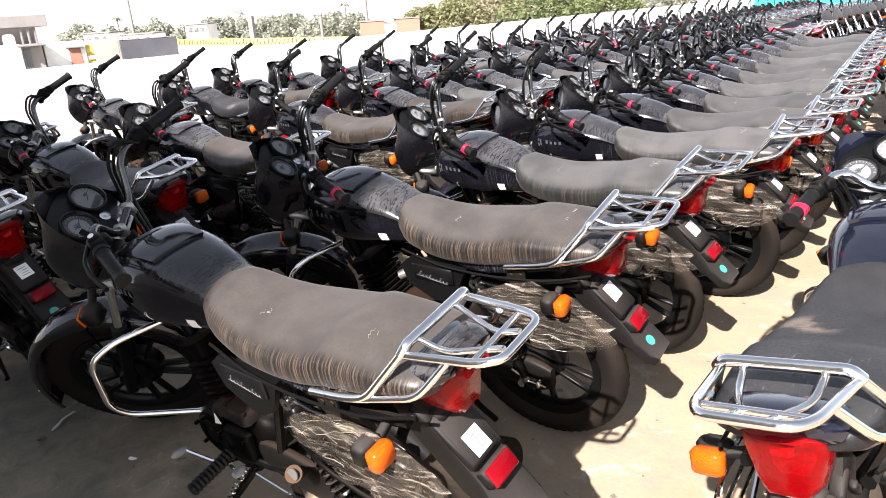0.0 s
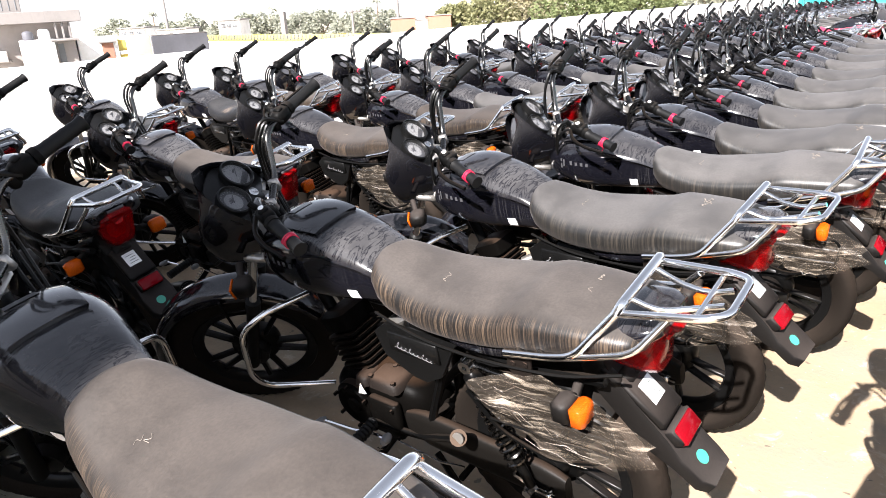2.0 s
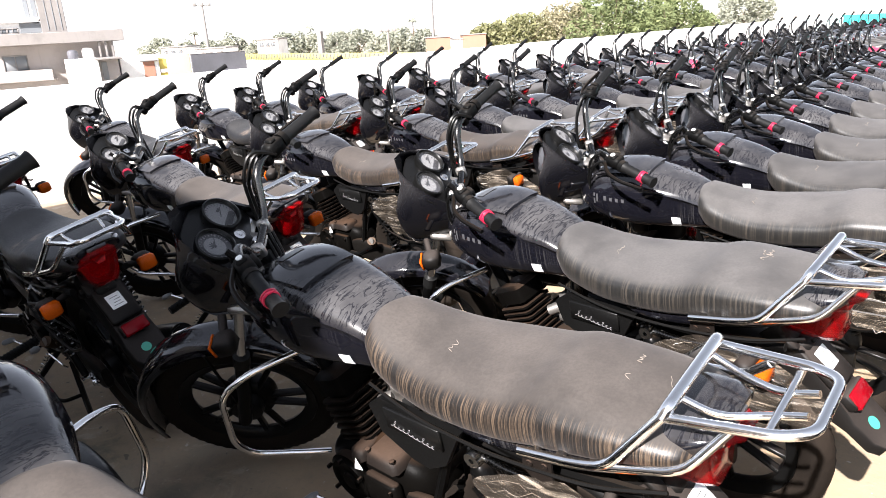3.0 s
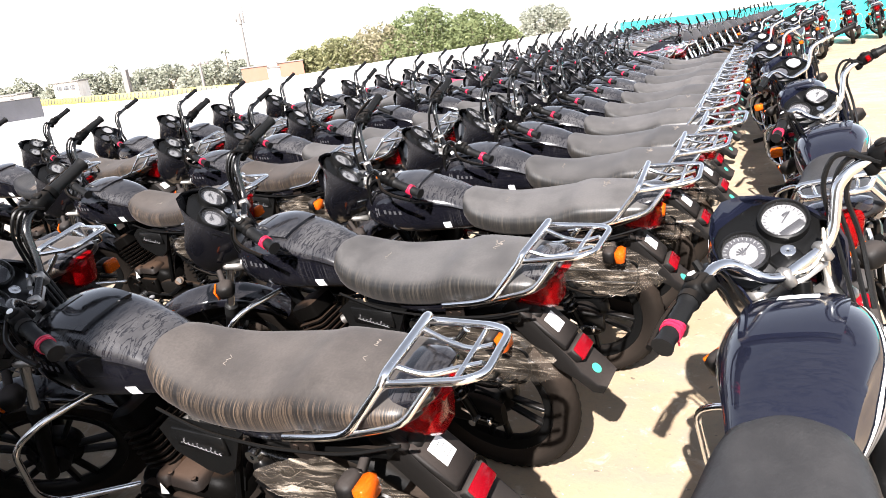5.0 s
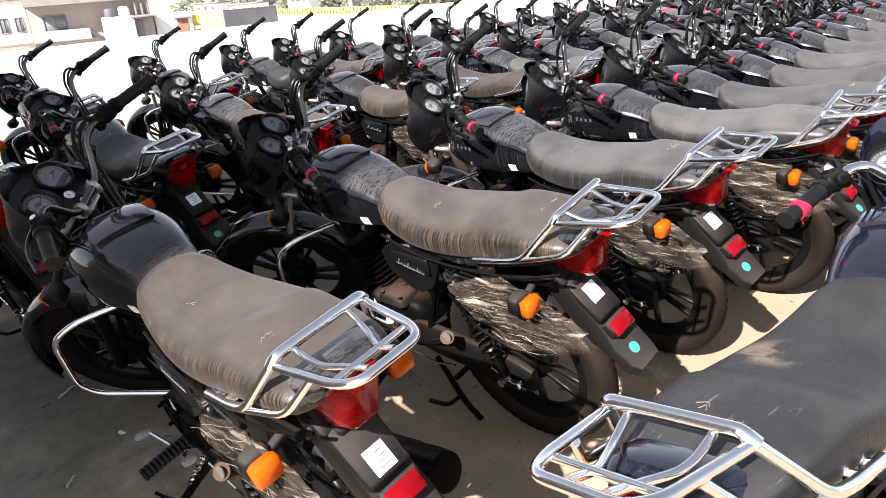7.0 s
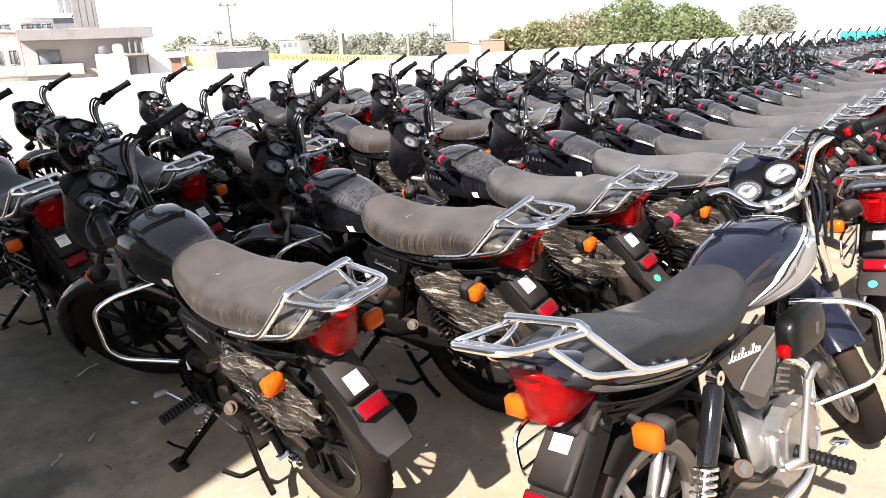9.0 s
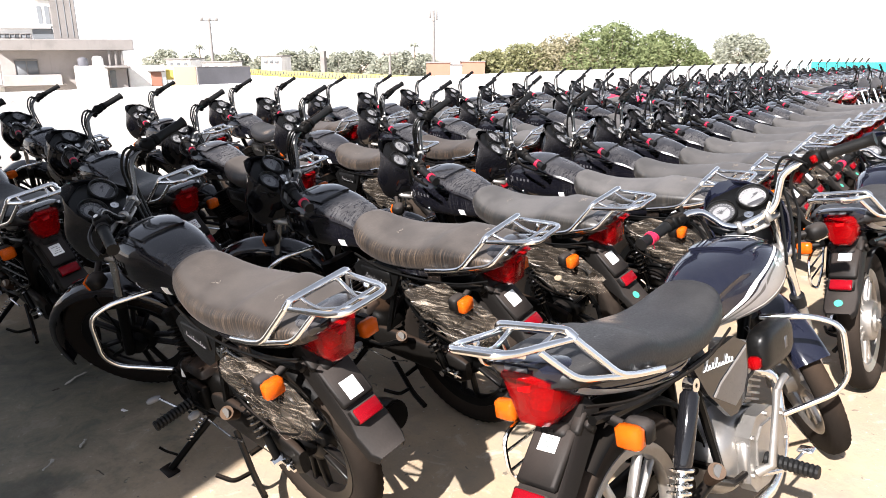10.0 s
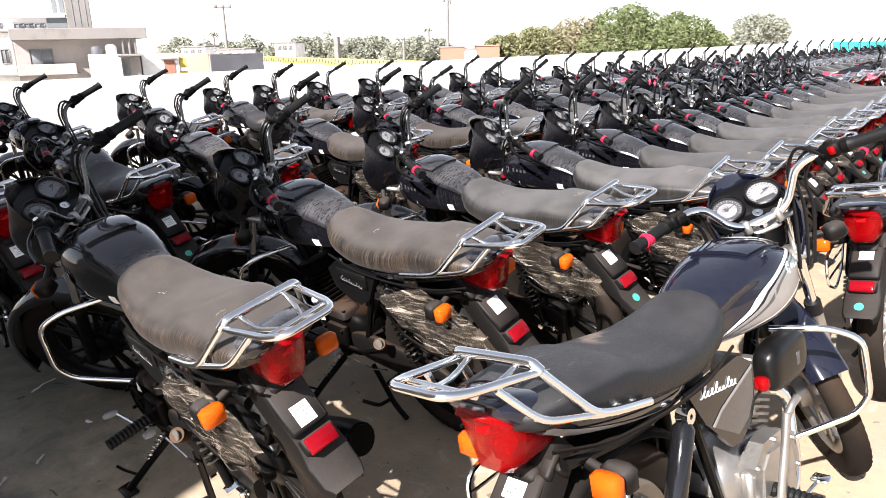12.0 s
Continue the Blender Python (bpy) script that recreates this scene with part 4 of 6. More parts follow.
def motorcycle(style="dusty", turn=34.0, ribbons=1, wrapped=True, scribble=1, seed=1, full=True):
    DETAIL["full"] = full
    rng = random.Random(seed)
    clean = style == "clean"
    paint = {"dusty": M_BLACK, "clean": M_CLEANBLACK, "red": M_BLACK, "maroon": M_RED}[style]
    seat_mat = M_REDSEAT if style == "red" else M_CLEANSEAT if clean or style == "maroon" else M_SEAT if seed in (1, 2) else M_CLEANSEAT if seed == 12 else M_SEATGREY
    metal = M_ALLOY if clean else M_CASE
    bike = thing("motorcycle", "", "motorcycle")
    rim = M_ALLOY if clean else M_RIMBLACK
    wheel(bike, "rear_wheel", (0, 0, 0.305), 0.305, 0.086, rim)
    cockpit(bike, turn, paint if style != "dusty" else M_BLACK, ribbons, ((0.22, 0.02, 0.02), (0.25, 0.0, 0.03), (-0.22, 0.03, -0.02), (-0.25, 0.01, -0.03), (-0.2, 0.05, 0.0)))
    # tank
    tank = part("fuel_tank", body(TANK, 34, 52), paint, bike, "glossy fuel tank")
    lid = patch_on(TANK, 0.60, 0.80, lambda s: 64 - 6 * s, lambda s: 116 + 6 * s, 1, 12, 10, 0.010)
    low = patch_on(TANK, 0.60, 0.80, lambda s: 64 - 6 * s, lambda s: 116 + 6 * s, 1, 12, 10, 0.001)
    n = len(lid.v)
    rim_i = [j for j in range(10)] + [10 * i + 9 for i in range(1, 12)] + [110 + j for j in range(8, -1, -1)] + [10 * i for i in range(10, 0, -1)]
    lid.v += low.v
    lid.f += [(a, b, b + n, a + n) for a, b in zip(rim_i, rim_i[1:] + rim_i[:1])]
    part("fuel_lid", lid, paint, tank)
    part("lid_label", patch_on(TANK, 0.735, 0.765, lambda s: 84, lambda s: 100, 1, 3, 6, 0.0115), M_LOGO if not clean else M_WHITE, tank, "pale rectangular label")
    for k in (1, -1):
        if clean:
            part("side_stripe", patch_on(TANK, 0.40, 0.86, lambda s: -58 + 8 * s, lambda s: -36 + 92 * s - 8 * s * s, k, 22, 14, 0.0012), M_SILVER, tank, "silver and grey side graphic")
            part("stripe_edge", patch_on(TANK, 0.42, 0.865, lambda s: -30 + 92 * s - 8 * s * s, lambda s: -24 + 92 * s - 8 * s * s, k, 22, 4, 0.0014), M_WHITE, tank)
            part("stripe_line", patch_on(TANK, 0.42, 0.865, lambda s: -42 + 92 * s - 8 * s * s, lambda s: -38 + 92 * s - 8 * s * s, k, 22, 4, 0.0016), M_GREYDECAL, tank, "thin dark grey line")
            part("stripe_shadow", patch_on(TANK, 0.52, 0.80, lambda s: -40 + 10 * s, lambda s: -42 + 36 * s, k, 14, 6, 0.0016), M_GREYDECAL, tank)
            part("stripe_edge", patch_on(TANK, 0.51, 0.805, lambda s: -42 + 36 * s, lambda s: -38 + 36 * s, k, 14, 3, 0.0018), M_WHITE, tank)
        mark = M_WHITE if clean else M_LOGO
        up = 10 if clean else 0
        flag, word = Shape(), Shape()
        for x0, x1, lo, hi in ((0.690, 0.698, 0, 12), (0.703, 0.711, -2, 4), (0.703, 0.711, 7, 14)):
            p = patch_on(TANK, x0 + 0.085 * (k == 1), x1 + 0.085 * (k == 1), lambda s: lo + up, lambda s: hi + up, k, 3, 5, 0.0022)
            flag.add(p.v, p.f)
        for j in range(4):
            x0 = (0.738 - 0.024 * j) if k == 1 else (0.722 + 0.022 * j)
            p = patch_on(TANK, x0, x0 + 0.012, lambda s: 2 + up, lambda s: (9 if j == 0 else 7) + up, k, 3, 4, 0.0022)
            word.add(p.v, p.f)
        part("emblem", flag, mark, tank)
        part("lettering", word, mark, tank)
    stick = patch_on(TANK, 0.480, 0.508, lambda s: -32, lambda s: -10, 1, 3, 5, 0.002)
    part("tank_sticker", stick, M_WHITE, tank, "small white sticker")
    # seat
    seat = part("seat", body(SEAT, 34, 32), seat_mat, bike, "long red seat cover" if style == "red" else "long black vinyl seat" if clean or style == "maroon" else "long seat under brown dust and rain streaks")
    for w in range(scribble):
        for j in range(4):
            mk = Shape()
            x, y0 = rng.choice((-0.20, -0.14, -0.16, 0.24)) + rng.uniform(-0.03, 0.03), rng.uniform(-0.05, 0.06)
            swing, run = rng.uniform(0.006, 0.016), rng.uniform(0.004, 0.011)
            pts = []
            for i in range(rng.choice((3, 4, 6))):
                px, py = x + swing * (i % 2) + rng.uniform(-0.005, 0.005), y0 - run * i + rng.uniform(-0.004, 0.004)
                lo, hi, hw, nn = spline(SEAT, px)
                pz = (lo + hi) / 2 + (hi - lo) / 2 * (1 - min(0.98, abs(py) / hw) ** nn) ** (1 / nn)
                pts.append((px, py, pz + 0.0006))
            tube(pts, 0.0006, 4, 0.006, mk, 4)
            part("finger_mark", mk, M_SCRATCH, seat, "pale scribble rubbed into the dust")
    trim = tube([(0.40, 0.119, 0.727), (0.25, 0.137, 0.702), (0.05, 0.147, 0.706), (-0.15, 0.136, 0.722), (-0.27, 0.112, 0.752)], 0.004, 5, 0.1)
    tube([(0.40, -0.119, 0.727), (0.25, -0.137, 0.702), (0.05, -0.147, 0.706), (-0.15, -0.136, 0.722), (-0.27, -0.112, 0.752)], 0.004, 5, 0.1, trim)
    part("seat_piping", trim, M_PLASTIC, seat)
    # tail and lamps
    cowl = part("tail_cowl", body(TAIL, 20, 24), paint, bike, "glossy tail cowl")
    if clean:
        for k in (1, -1):
            part("tail_stripe", patch_on(TAIL, -0.26, 0.14, lambda s: -40, lambda s: -14 - 8 * s, k, 12, 4, 0.0012), M_SILVER, cowl, "silver stripe")
    part("tail_emblem", block(-0.3385, -0.3345, -0.030, 0.030, 0.833, 0.845, 0.001), M_LOGO, cowl)
    carrier_rack(bike)
    tail_lamp(bike)
    rear_guard(bike, 0.03 if clean else -0.034 if seed == 1 else 0.0, seed != 1)
    for k in (1, -1):
        indicator(bike, (-0.172, k * 0.165, 0.672), k)
        # shock absorber
        low, top = Vector((-0.012, k * 0.132, 0.325)), Vector((0.112 if not clean else 0.135, k * 0.132, 0.662))
        e0, e1 = (0.10, 0.48) if clean else (0.22, 0.70)
        d = top - low
        sh = part("shock_absorber", tube([low, low + d * (e1 - 0.02)], 0.013, 10, 0), M_CHROME if clean else M_FRAME, bike, "rear shock absorber")
        part("shock_cover", tube([low + d * (e1 - 0.02), low + d * (e1 + 0.02), low + d * 0.93, low + d * 0.96], [0.020, 0.0235, 0.0235, 0.016], 16, 0), M_GLOSS if clean else M_FRAME, sh)
        part("spring", coil(low + d * e0, low + d * e1, 0.0255, 0.0044, 8), M_CHROME if clean else M_DULLCHROME, sh, "exposed chrome coil spring")
        part("shock_eye", turned([(0.006, -0.014), (0.018, -0.014), (0.018, 0.014), (0.006, 0.014)], 14, Matrix.Translation(top)), M_CHROME, sh)
        # side panel
        pan = [(0.15, 0.695), (0.37, 0.705), (0.415, 0.67), (0.395, 0.60), (0.31, 0.555), (0.265, 0.55), (0.21, 0.585)]
        if clean:
            pan = [(0.16, 0.695), (0.40, 0.705), (0.475, 0.665), (0.472, 0.565), (0.445, 0.520), (0.385, 0.495), (0.345, 0.500), (0.225, 0.605)]
        sp = plate(pan, k * 0.112, k * 0.128)
        block(0.20, 0.36, min(k * 0.126, k * 0.136), max(k * 0.126, k * 0.136), 0.632, 0.690, 0.004, None, sp) if not clean else None
        panel = part("side_panel", sp, M_SATIN if not clean else M_GLOSS, bike, "side panel with pale script")
        part("script_mark", script_line(Matrix.Translation((0.21 if k == -1 else 0.34, k * (0.130 if clean else 0.138), 0.668 if clean else 0.650)) @ Matrix.Rotation(radians(8 if k == -1 else -8), 4, "Y") @ Matrix.Diagonal((-k, 1, 1, 1)), 0.17 if clean else 0.12, None, 3, 0.0014 if clean else 0.0006), M_WHITE if clean else M_DIAL, panel, "pale flowing script")
        if clean:
            part("panel_stripe", plate([(0.262, 0.582), (0.30, 0.606), (0.462, 0.655), (0.462, 0.585), (0.43, 0.540), (0.375, 0.520)], k * 0.1285, k * 0.1300), M_GREYDECAL, panel, "grey lower flash")
            part("panel_edge", plate([(0.252, 0.588), (0.30, 0.614), (0.464, 0.663), (0.464, 0.655), (0.30, 0.606), (0.262, 0.582)], k * 0.1290, k * 0.1304), M_SILVER, panel)
        # pegs
        peg = [(0.53, k * (0.13 + 0.0066 * i), 0.305 - 0.0005 * i) for i in range(23)]
        part("footpeg", tube(peg, [0.0205 if i % 2 else 0.0168 for i in range(23)], 12, 0), M_GRIP, bike, "ribbed rubber footpeg", sharp=12)
        part("passenger_peg", tube([(0.20, k * 0.125, 0.385), (0.172, k * 0.158, 0.425), (0.166, k * 0.164, 0.434)], [0.016, 0.022, 0.022], 14, 0), M_PEG, bike, "folded passenger footpeg under brown dust")
        part("peg_cap", Shape().add(*disc(0.016, 14, 0.003), Matrix.Translation((0.165, k * 0.166, 0.435)) @ Vector((-0.15, k * 0.85, 0.3)).to_track_quat("Z", "Y").to_matrix().to_4x4()), M_ALLOY, bike)
        # crash guard
        cg = tube([(0.765, k * 0.050, 0.652), (0.815, k * 0.190, 0.652), (0.848, k * 0.258, 0.620), (0.872, k * 0.262, 0.455), (0.862, k * 0.225, 0.395), (0.750, k * 0.07, 0.325)], 0.0090, 10, 0.045, None, 6)
        part("crash_guard", cg, M_CHROME, bike, "chrome crash guard hoop")
    # frame and engine
    fr = Shape()
    tube([(0.86, 0, 0.90), (0.80, 0, 0.70), (0.62, 0, 0.30)], 0.02, 8, 0.05, fr)
    tube([(0.84, 0, 0.82), (0.45, 0, 0.69), (0.25, 0, 0.66), (0.28, 0, 0.36)], 0.022, 8, 0.06, fr)
    for k in (1, -1):
        tube([(0.34, k * 0.06, 0.67), (0.0, k * 0.10, 0.675), (-0.22, k * 0.09, 0.70)], 0.012, 7, 0.08, fr)
        tube([(0.34, k * 0.09, 0.33), (0.19, k * 0.105, 0.67)], 0.012, 7, 0, fr)
        tube([(0.53, k * 0.13, 0.305), (0.38, k * 0.10, 0.285), (0.19, k * 0.13, 0.39)], 0.010, 7, 0.03, fr)
    tube([(0.34, -0.06, 0.672), (0.34, 0.06, 0.672)], 0.012, 7, 0, fr)
    for z, w in ((0.345, 0.095), (0.288, 0.105)):
        tube([(0.335 if z > 0.3 else 0.385, -w, z), (0.335 if z > 0.3 else 0.385, w, z)], 0.012, 7, 0, fr)
    tube([(0.285, 0, 0.37), (0.335, 0, 0.345), (0.385, 0, 0.288)], 0.016, 7, 0, fr)
    part("chassis", fr, M_FRAME, bike)
    sw = Shape()
    for k in (1, -1):
        tube([(0.36, k * 0.075, 0.33), (-0.05, k * 0.100, 0.305)], 0.016, 8, 0, sw)
        block(-0.05, 0.03, k * 0.10 - 0.006, k * 0.10 + 0.006, 0.28, 0.33, 0.004, None, sw)
    part("swingarm", sw, M_FRAME, bike)
    for k in (1, -1):
        nut = turned([(0.001, -0.012), (0.012, -0.012), (0.012, 0.012), (0.001, 0.012)], 6, Matrix.Translation((0, k * 0.118, 0.305)))
        tube([(-0.02, k * 0.115, 0.305), (-0.065, k * 0.115, 0.302)], 0.005, 6, 0, nut)
        part("axle_nut", nut, M_CHROME, bike)
    part("chain_case", body([(-0.09, 0.27, 0.345, 0.016, 3), (-0.04, 0.245, 0.365, 0.020, 3), (0.05, 0.25, 0.37, 0.020, 3), (0.35, 0.26, 0.38, 0.020, 3), (0.42, 0.29, 0.36, 0.016, 3)], 16, 14), M_CHAIN if not clean else M_FRAME, bike, "long chain case under brown dust", m=Matrix.Translation((0, 0.088, 0)))
    case = body([(0.36, 0.24, 0.36, 0.05, 3), (0.40, 0.205, 0.40, 0.085, 3.5), (0.50, 0.19, 0.42, 0.095, 3.6), (0.62, 0.19, 0.405, 0.095, 3.6), (0.71, 0.21, 0.37, 0.085, 3.2), (0.75, 0.25, 0.33, 0.05, 2.5)], 16, 22)
    case.v = [(x, y, z + 0.02) for x, y, z in case.v]
    eng = part("engine", case, metal, bike, "finned single-cylinder engine")
    for k in (1, -1):
        r = 1.0 if k == -1 else 0.80
        cv = turned([(0.002, -0.006), (0.030 * r, -0.006), (0.034 * r, 0.001), (0.060 * r, 0.001), (0.066 * r, -0.004), (0.082 * r, -0.004), (0.086 * r, 0.003), (0.097 * r, 0.006), (0.098 * r, 0.03), (0.002, 0.03)][::k * -1], 28, Matrix.Translation((0.615, -0.125 if k == -1 else 0.118, 0.325)) @ Matrix.Diagonal((1, -k, 1, 1)))
        block(0.435, 0.55, min(k * 0.09, k * 0.122), max(k * 0.09, k * 0.122), 0.255, 0.385, 0.012, None, cv)
        for n in range(6):
            a = radians(25 + 60 * n)
            turned([(0.001, -0.004), (0.006, -0.004), (0.006, 0.010), (0.001, 0.010)], 6, Matrix.Translation((0.615 + 0.088 * r * math.cos(a), k * 0.124, 0.325 + 0.088 * r * math.sin(a))), cv)
        for bx, bz in ((0.447, 0.268), (0.447, 0.372), (0.538, 0.268)):
            turned([(0.001, -0.004), (0.006, -0.004), (0.006, 0.006), (0.001, 0.006)], 6, Matrix.Translation((bx, k * 0.123, bz)), cv)
        part("engine_cover", cv, metal, eng)
    top = block(0.430, 0.545, 0.010, 0.108, 0.405, 0.452, 0.012, None, None, (0.92, 0.9))
    block(0.548, 0.600, 0.020, 0.110, 0.398, 0.440, 0.010, None, top, (0.9, 0.9))
    for bx, by in ((0.445, 0.095), (0.53, 0.095), (0.49, 0.03)):
        turned([(0.001, 0.0), (0.007, 0.0), (0.007, 0.006), (0.001, 0.007)], 6, Matrix.Translation((bx, by, 0.450)) @ Matrix.Rotation(radians(90), 4, "X"), top)
    part("starter_cover", top, M_RUST if not clean else metal, eng, "brown dusted starter cover" if not clean else "cast alloy starter cover")
    if not clean:
        part("case_sticker", plate([(0.545, 0.395), (0.58, 0.385), (0.560, 0.430)], 0.1165, 0.1175), M_WHITE, eng, "small torn white sticker")
    fm = Matrix.Translation((0.615, 0, 0.405)) @ Matrix.Rotation(radians(22), 4, "Y")
    levels = [(0.0, 0.046)]
    for i in range(7):
        z = 0.012 + i * 0.019
        levels += [(z - 0.001, 0.047), (z, 0.066), (z + 0.007, 0.066), (z + 0.008, 0.047)]
    levels += [(0.144, 0.047), (0.147, 0.060), (0.195, 0.060), (0.206, 0.046)]
    rings = []
    for z, h in levels:
        c = h * 0.82
        rings.append([fm @ Vector((x, y, z)) for x, y in ((-h, -c), (-c, -h), (c, -h), (h, -c), (h, c), (c, h), (-c, h), (-h, c))])
    fin = loft(rings)
    part("cylinder", fin, metal, eng)
    if clean:
        cc = plate([(0.435, 0.265), (0.445, 0.395), (0.500, 0.440), (0.600, 0.436), (0.690, 0.395), (0.715, 0.315), (0.680, 0.235), (0.560, 0.215), (0.470, 0.225)], -0.128, -0.085)
        plate([(0.475, 0.275), (0.485, 0.375), (0.520, 0.405), (0.595, 0.402), (0.655, 0.370), (0.670, 0.310), (0.645, 0.262), (0.560, 0.248), (0.500, 0.256)], -0.134, -0.126, None, cc)
        for bx, bz in ((0.450, 0.285), (0.460, 0.392), (0.560, 0.428), (0.675, 0.385), (0.698, 0.300), (0.600, 0.230)):
            turned([(0.001, -0.006), (0.007, -0.006), (0.007, 0.006), (0.001, 0.006)], 6, Matrix.Translation((bx, -0.130, bz)), cc)
        part("clutch_cover", cc, metal, eng, "cast alloy clutch cover", 30)
    cb = turned([(0.002, -0.03), (0.024, -0.03), (0.026, -0.01), (0.022, 0.0), (0.022, 0.03), (0.027, 0.035), (0.027, 0.05), (0.002, 0.055)], 16, Matrix.Translation((0.515, -0.045, 0.515)) @ Matrix.Rotation(radians(90), 4, "X"))
    block(0.485, 0.545, -0.075, -0.015, 0.470, 0.500, 0.008, None, cb)
    tube([(0.545, -0.04, 0.515), (0.58, -0.02, 0.50)], 0.018, 10, 0, cb)
    block(0.505, 0.53, -0.105, -0.07, 0.505, 0.53, 0.004, None, cb)
    part("carburettor", cb, M_ALLOY, eng, "cast alloy carburettor")
    part("intake_hose", tube([(0.50, -0.04, 0.515), (0.45, -0.05, 0.53), (0.40, -0.06, 0.56)], 0.019, 10, 0.04), M_GRIP, eng)
    part("fuel_hose", tube([(0.53, -0.11, 0.60), (0.545, -0.115, 0.56), (0.53, -0.09, 0.53)], 0.0045, 6, 0.02), M_CABLE, eng)
    part("spark_lead", tube([(0.66, -0.06, 0.55), (0.69, -0.09, 0.58), (0.66, -0.05, 0.65)], 0.0055, 6, 0.03), M_CABLE, eng)
    for k in (-1,):
        box = body([(0.548, 0.578, 0.640, 0.018, 2.6), (0.562, 0.558, 0.660, 0.030, 3.2), (0.60, 0.546, 0.672, 0.035, 3.6), (0.72, 0.546, 0.670, 0.035, 3.6), (0.763, 0.558, 0.656, 0.029, 3.2), (0.777, 0.582, 0.632, 0.016, 2.6)], 20, 24)
        box.v = [(x, y - 0.118, z) for x, y, z in box.v]
        cover = part("air_box", box, M_SATIN, bike, "black plastic air box cover")
        part("air_box_emblem", block(0.675, 0.695, -0.1545, -0.1525, 0.590, 0.625, 0.0005), M_LOGO, cover)
    part("fuel_tap", block(0.515, 0.545, -0.140, -0.105, 0.570, 0.605, 0.006), M_REDLENS, bike, "small red cap")
    ex = tube([(0.70, -0.03, 0.50), (0.80, -0.07, 0.46), (0.76, -0.10, 0.24), (0.60, -0.125, 0.185), (0.32, -0.140, 0.215), (0.22, -0.142, 0.235)], 0.017, 10, 0.07)
    exh = part("exhaust_pipe", ex, M_FRAME if not clean else M_CHROME, bike)
    mp = tube([(0.26, -0.145, 0.225), (0.20, -0.147, 0.238), (-0.20, -0.158, 0.365), (-0.245, -0.160, 0.378), (-0.246, -0.160, 0.378), (-0.21, -0.159, 0.370)], [0.02, 0.042, 0.050, 0.047, 0.040, 0.036], 18, 0)
    part("muffler", mp, M_FRAME, exh, "long black muffler")
    part("heat_shield", tube([(0.12, -0.187, 0.278), (0.04, -0.195, 0.298), (-0.10, -0.202, 0.335), (-0.14, -0.203, 0.345)], [0.006, 0.014, 0.014, 0.006], 8, 0), M_PLASTIC, exh)
    gl = tube([(0.53, 0.135, 0.27), (0.58, 0.165, 0.275), (0.70, 0.185, 0.285)], 0.006, 7, 0.02)
    lever = part("gear_lever", gl, M_CHROME, bike)
    part("lever_pad", tube([(0.70, 0.175, 0.287), (0.703, 0.19, 0.287), (0.708, 0.215, 0.287), (0.709, 0.225, 0.287)], [0.006, 0.012, 0.012, 0.006], 10, 0), M_DIAL, lever, "pale worn lever pad")
    part("heel_pad", tube([(0.455, 0.150, 0.300), (0.452, 0.165, 0.302), (0.448, 0.185, 0.304)], [0.010, 0.015, 0.010], 10, 0), M_DIAL, lever, "pale heel pad")
    rod = tube([(0.53, 0.150, 0.272), (0.49, 0.165, 0.300), (0.452, 0.168, 0.302)], 0.0055, 7, 0.02)
    tube([(0.44, 0.130, 0.262), (0.30, 0.128, 0.250), (0.20, 0.135, 0.285)], 0.004, 6, 0.02, rod)
    part("shift_linkage", rod, M_CHROME, lever)
    bp = tube([(0.50, -0.13, 0.265), (0.60, -0.17, 0.25), (0.69, -0.185, 0.27)], 0.006, 7, 0.02)
    block(0.675, 0.715, -0.21, -0.165, 0.268, 0.278, 0.003, None, bp)
    part("brake_pedal", bp, M_CHROME, bike)
    kick = tube([(0.475, -0.13, 0.285), (0.490, -0.168, 0.310), (0.530, -0.170, 0.45), (0.545, -0.172, 0.515)], [0.016, 0.012, 0.010, 0.011], 9, 0)
    tube([(0.545, -0.172, 0.505), (0.575, -0.176, 0.530), (0.600, -0.178, 0.535)], 0.010, 8, 0.015, kick)
    part("kick_starter", kick, M_ALLOY if clean else M_FRAME, bike)
    st = tube([(0.50, 0.085, 0.23), (0.555, 0.18, 0.14), (0.590, 0.262, 0.068)], 0.013, 8, 0.02)
    block(0.555, 0.635, 0.245, 0.292, 0.058, 0.066, 0.003, None, st)
    tube([(0.57, 0.22, 0.105), (0.62, 0.25, 0.125), (0.635, 0.262, 0.145)], 0.005, 6, 0.01, st)
    part("side_stand", st, M_FRAME, bike)
    part("stand_spring", coil((0.50, 0.10, 0.26), (0.56, 0.185, 0.15), 0.008, 0.002, 9, 4, 8), M_CHROME, bike)
    cs = Shape()
    for k in (1, -1):
        tube([(0.34, k * 0.09, 0.23), (0.20, k * 0.135, 0.125), (0.12, k * 0.155, 0.105)], 0.011, 7, 0.03, cs)
    tube([(0.26, -0.10, 0.175), (0.26, 0.10, 0.175)], 0.010, 7, 0, cs)
    tube([(0.22, 0.13, 0.14), (0.21, 0.20, 0.16), (0.27, 0.225, 0.175)], 0.008, 7, 0.02, cs)
    part("centre_stand", cs, M_FRAME, bike)
    for k in (1, -1):
        br = plate([(-0.075, 0.745), (-0.015, 0.738), (-0.010, 0.705), (-0.040, 0.672), (-0.072, 0.690)], k * 0.134, k * 0.139)
        for bx, bz in ((-0.060, 0.728), (-0.028, 0.722)):
            turned([(0.001, -0.004), (0.007, -0.004), (0.007, 0.004), (0.001, 0.004)], 8, Matrix.Translation((bx, k * 0.138, bz)), br)
        if clean:
            continue
        part("rail_bracket", br, M_RUST, bike, "dusty steel bracket under the rail")
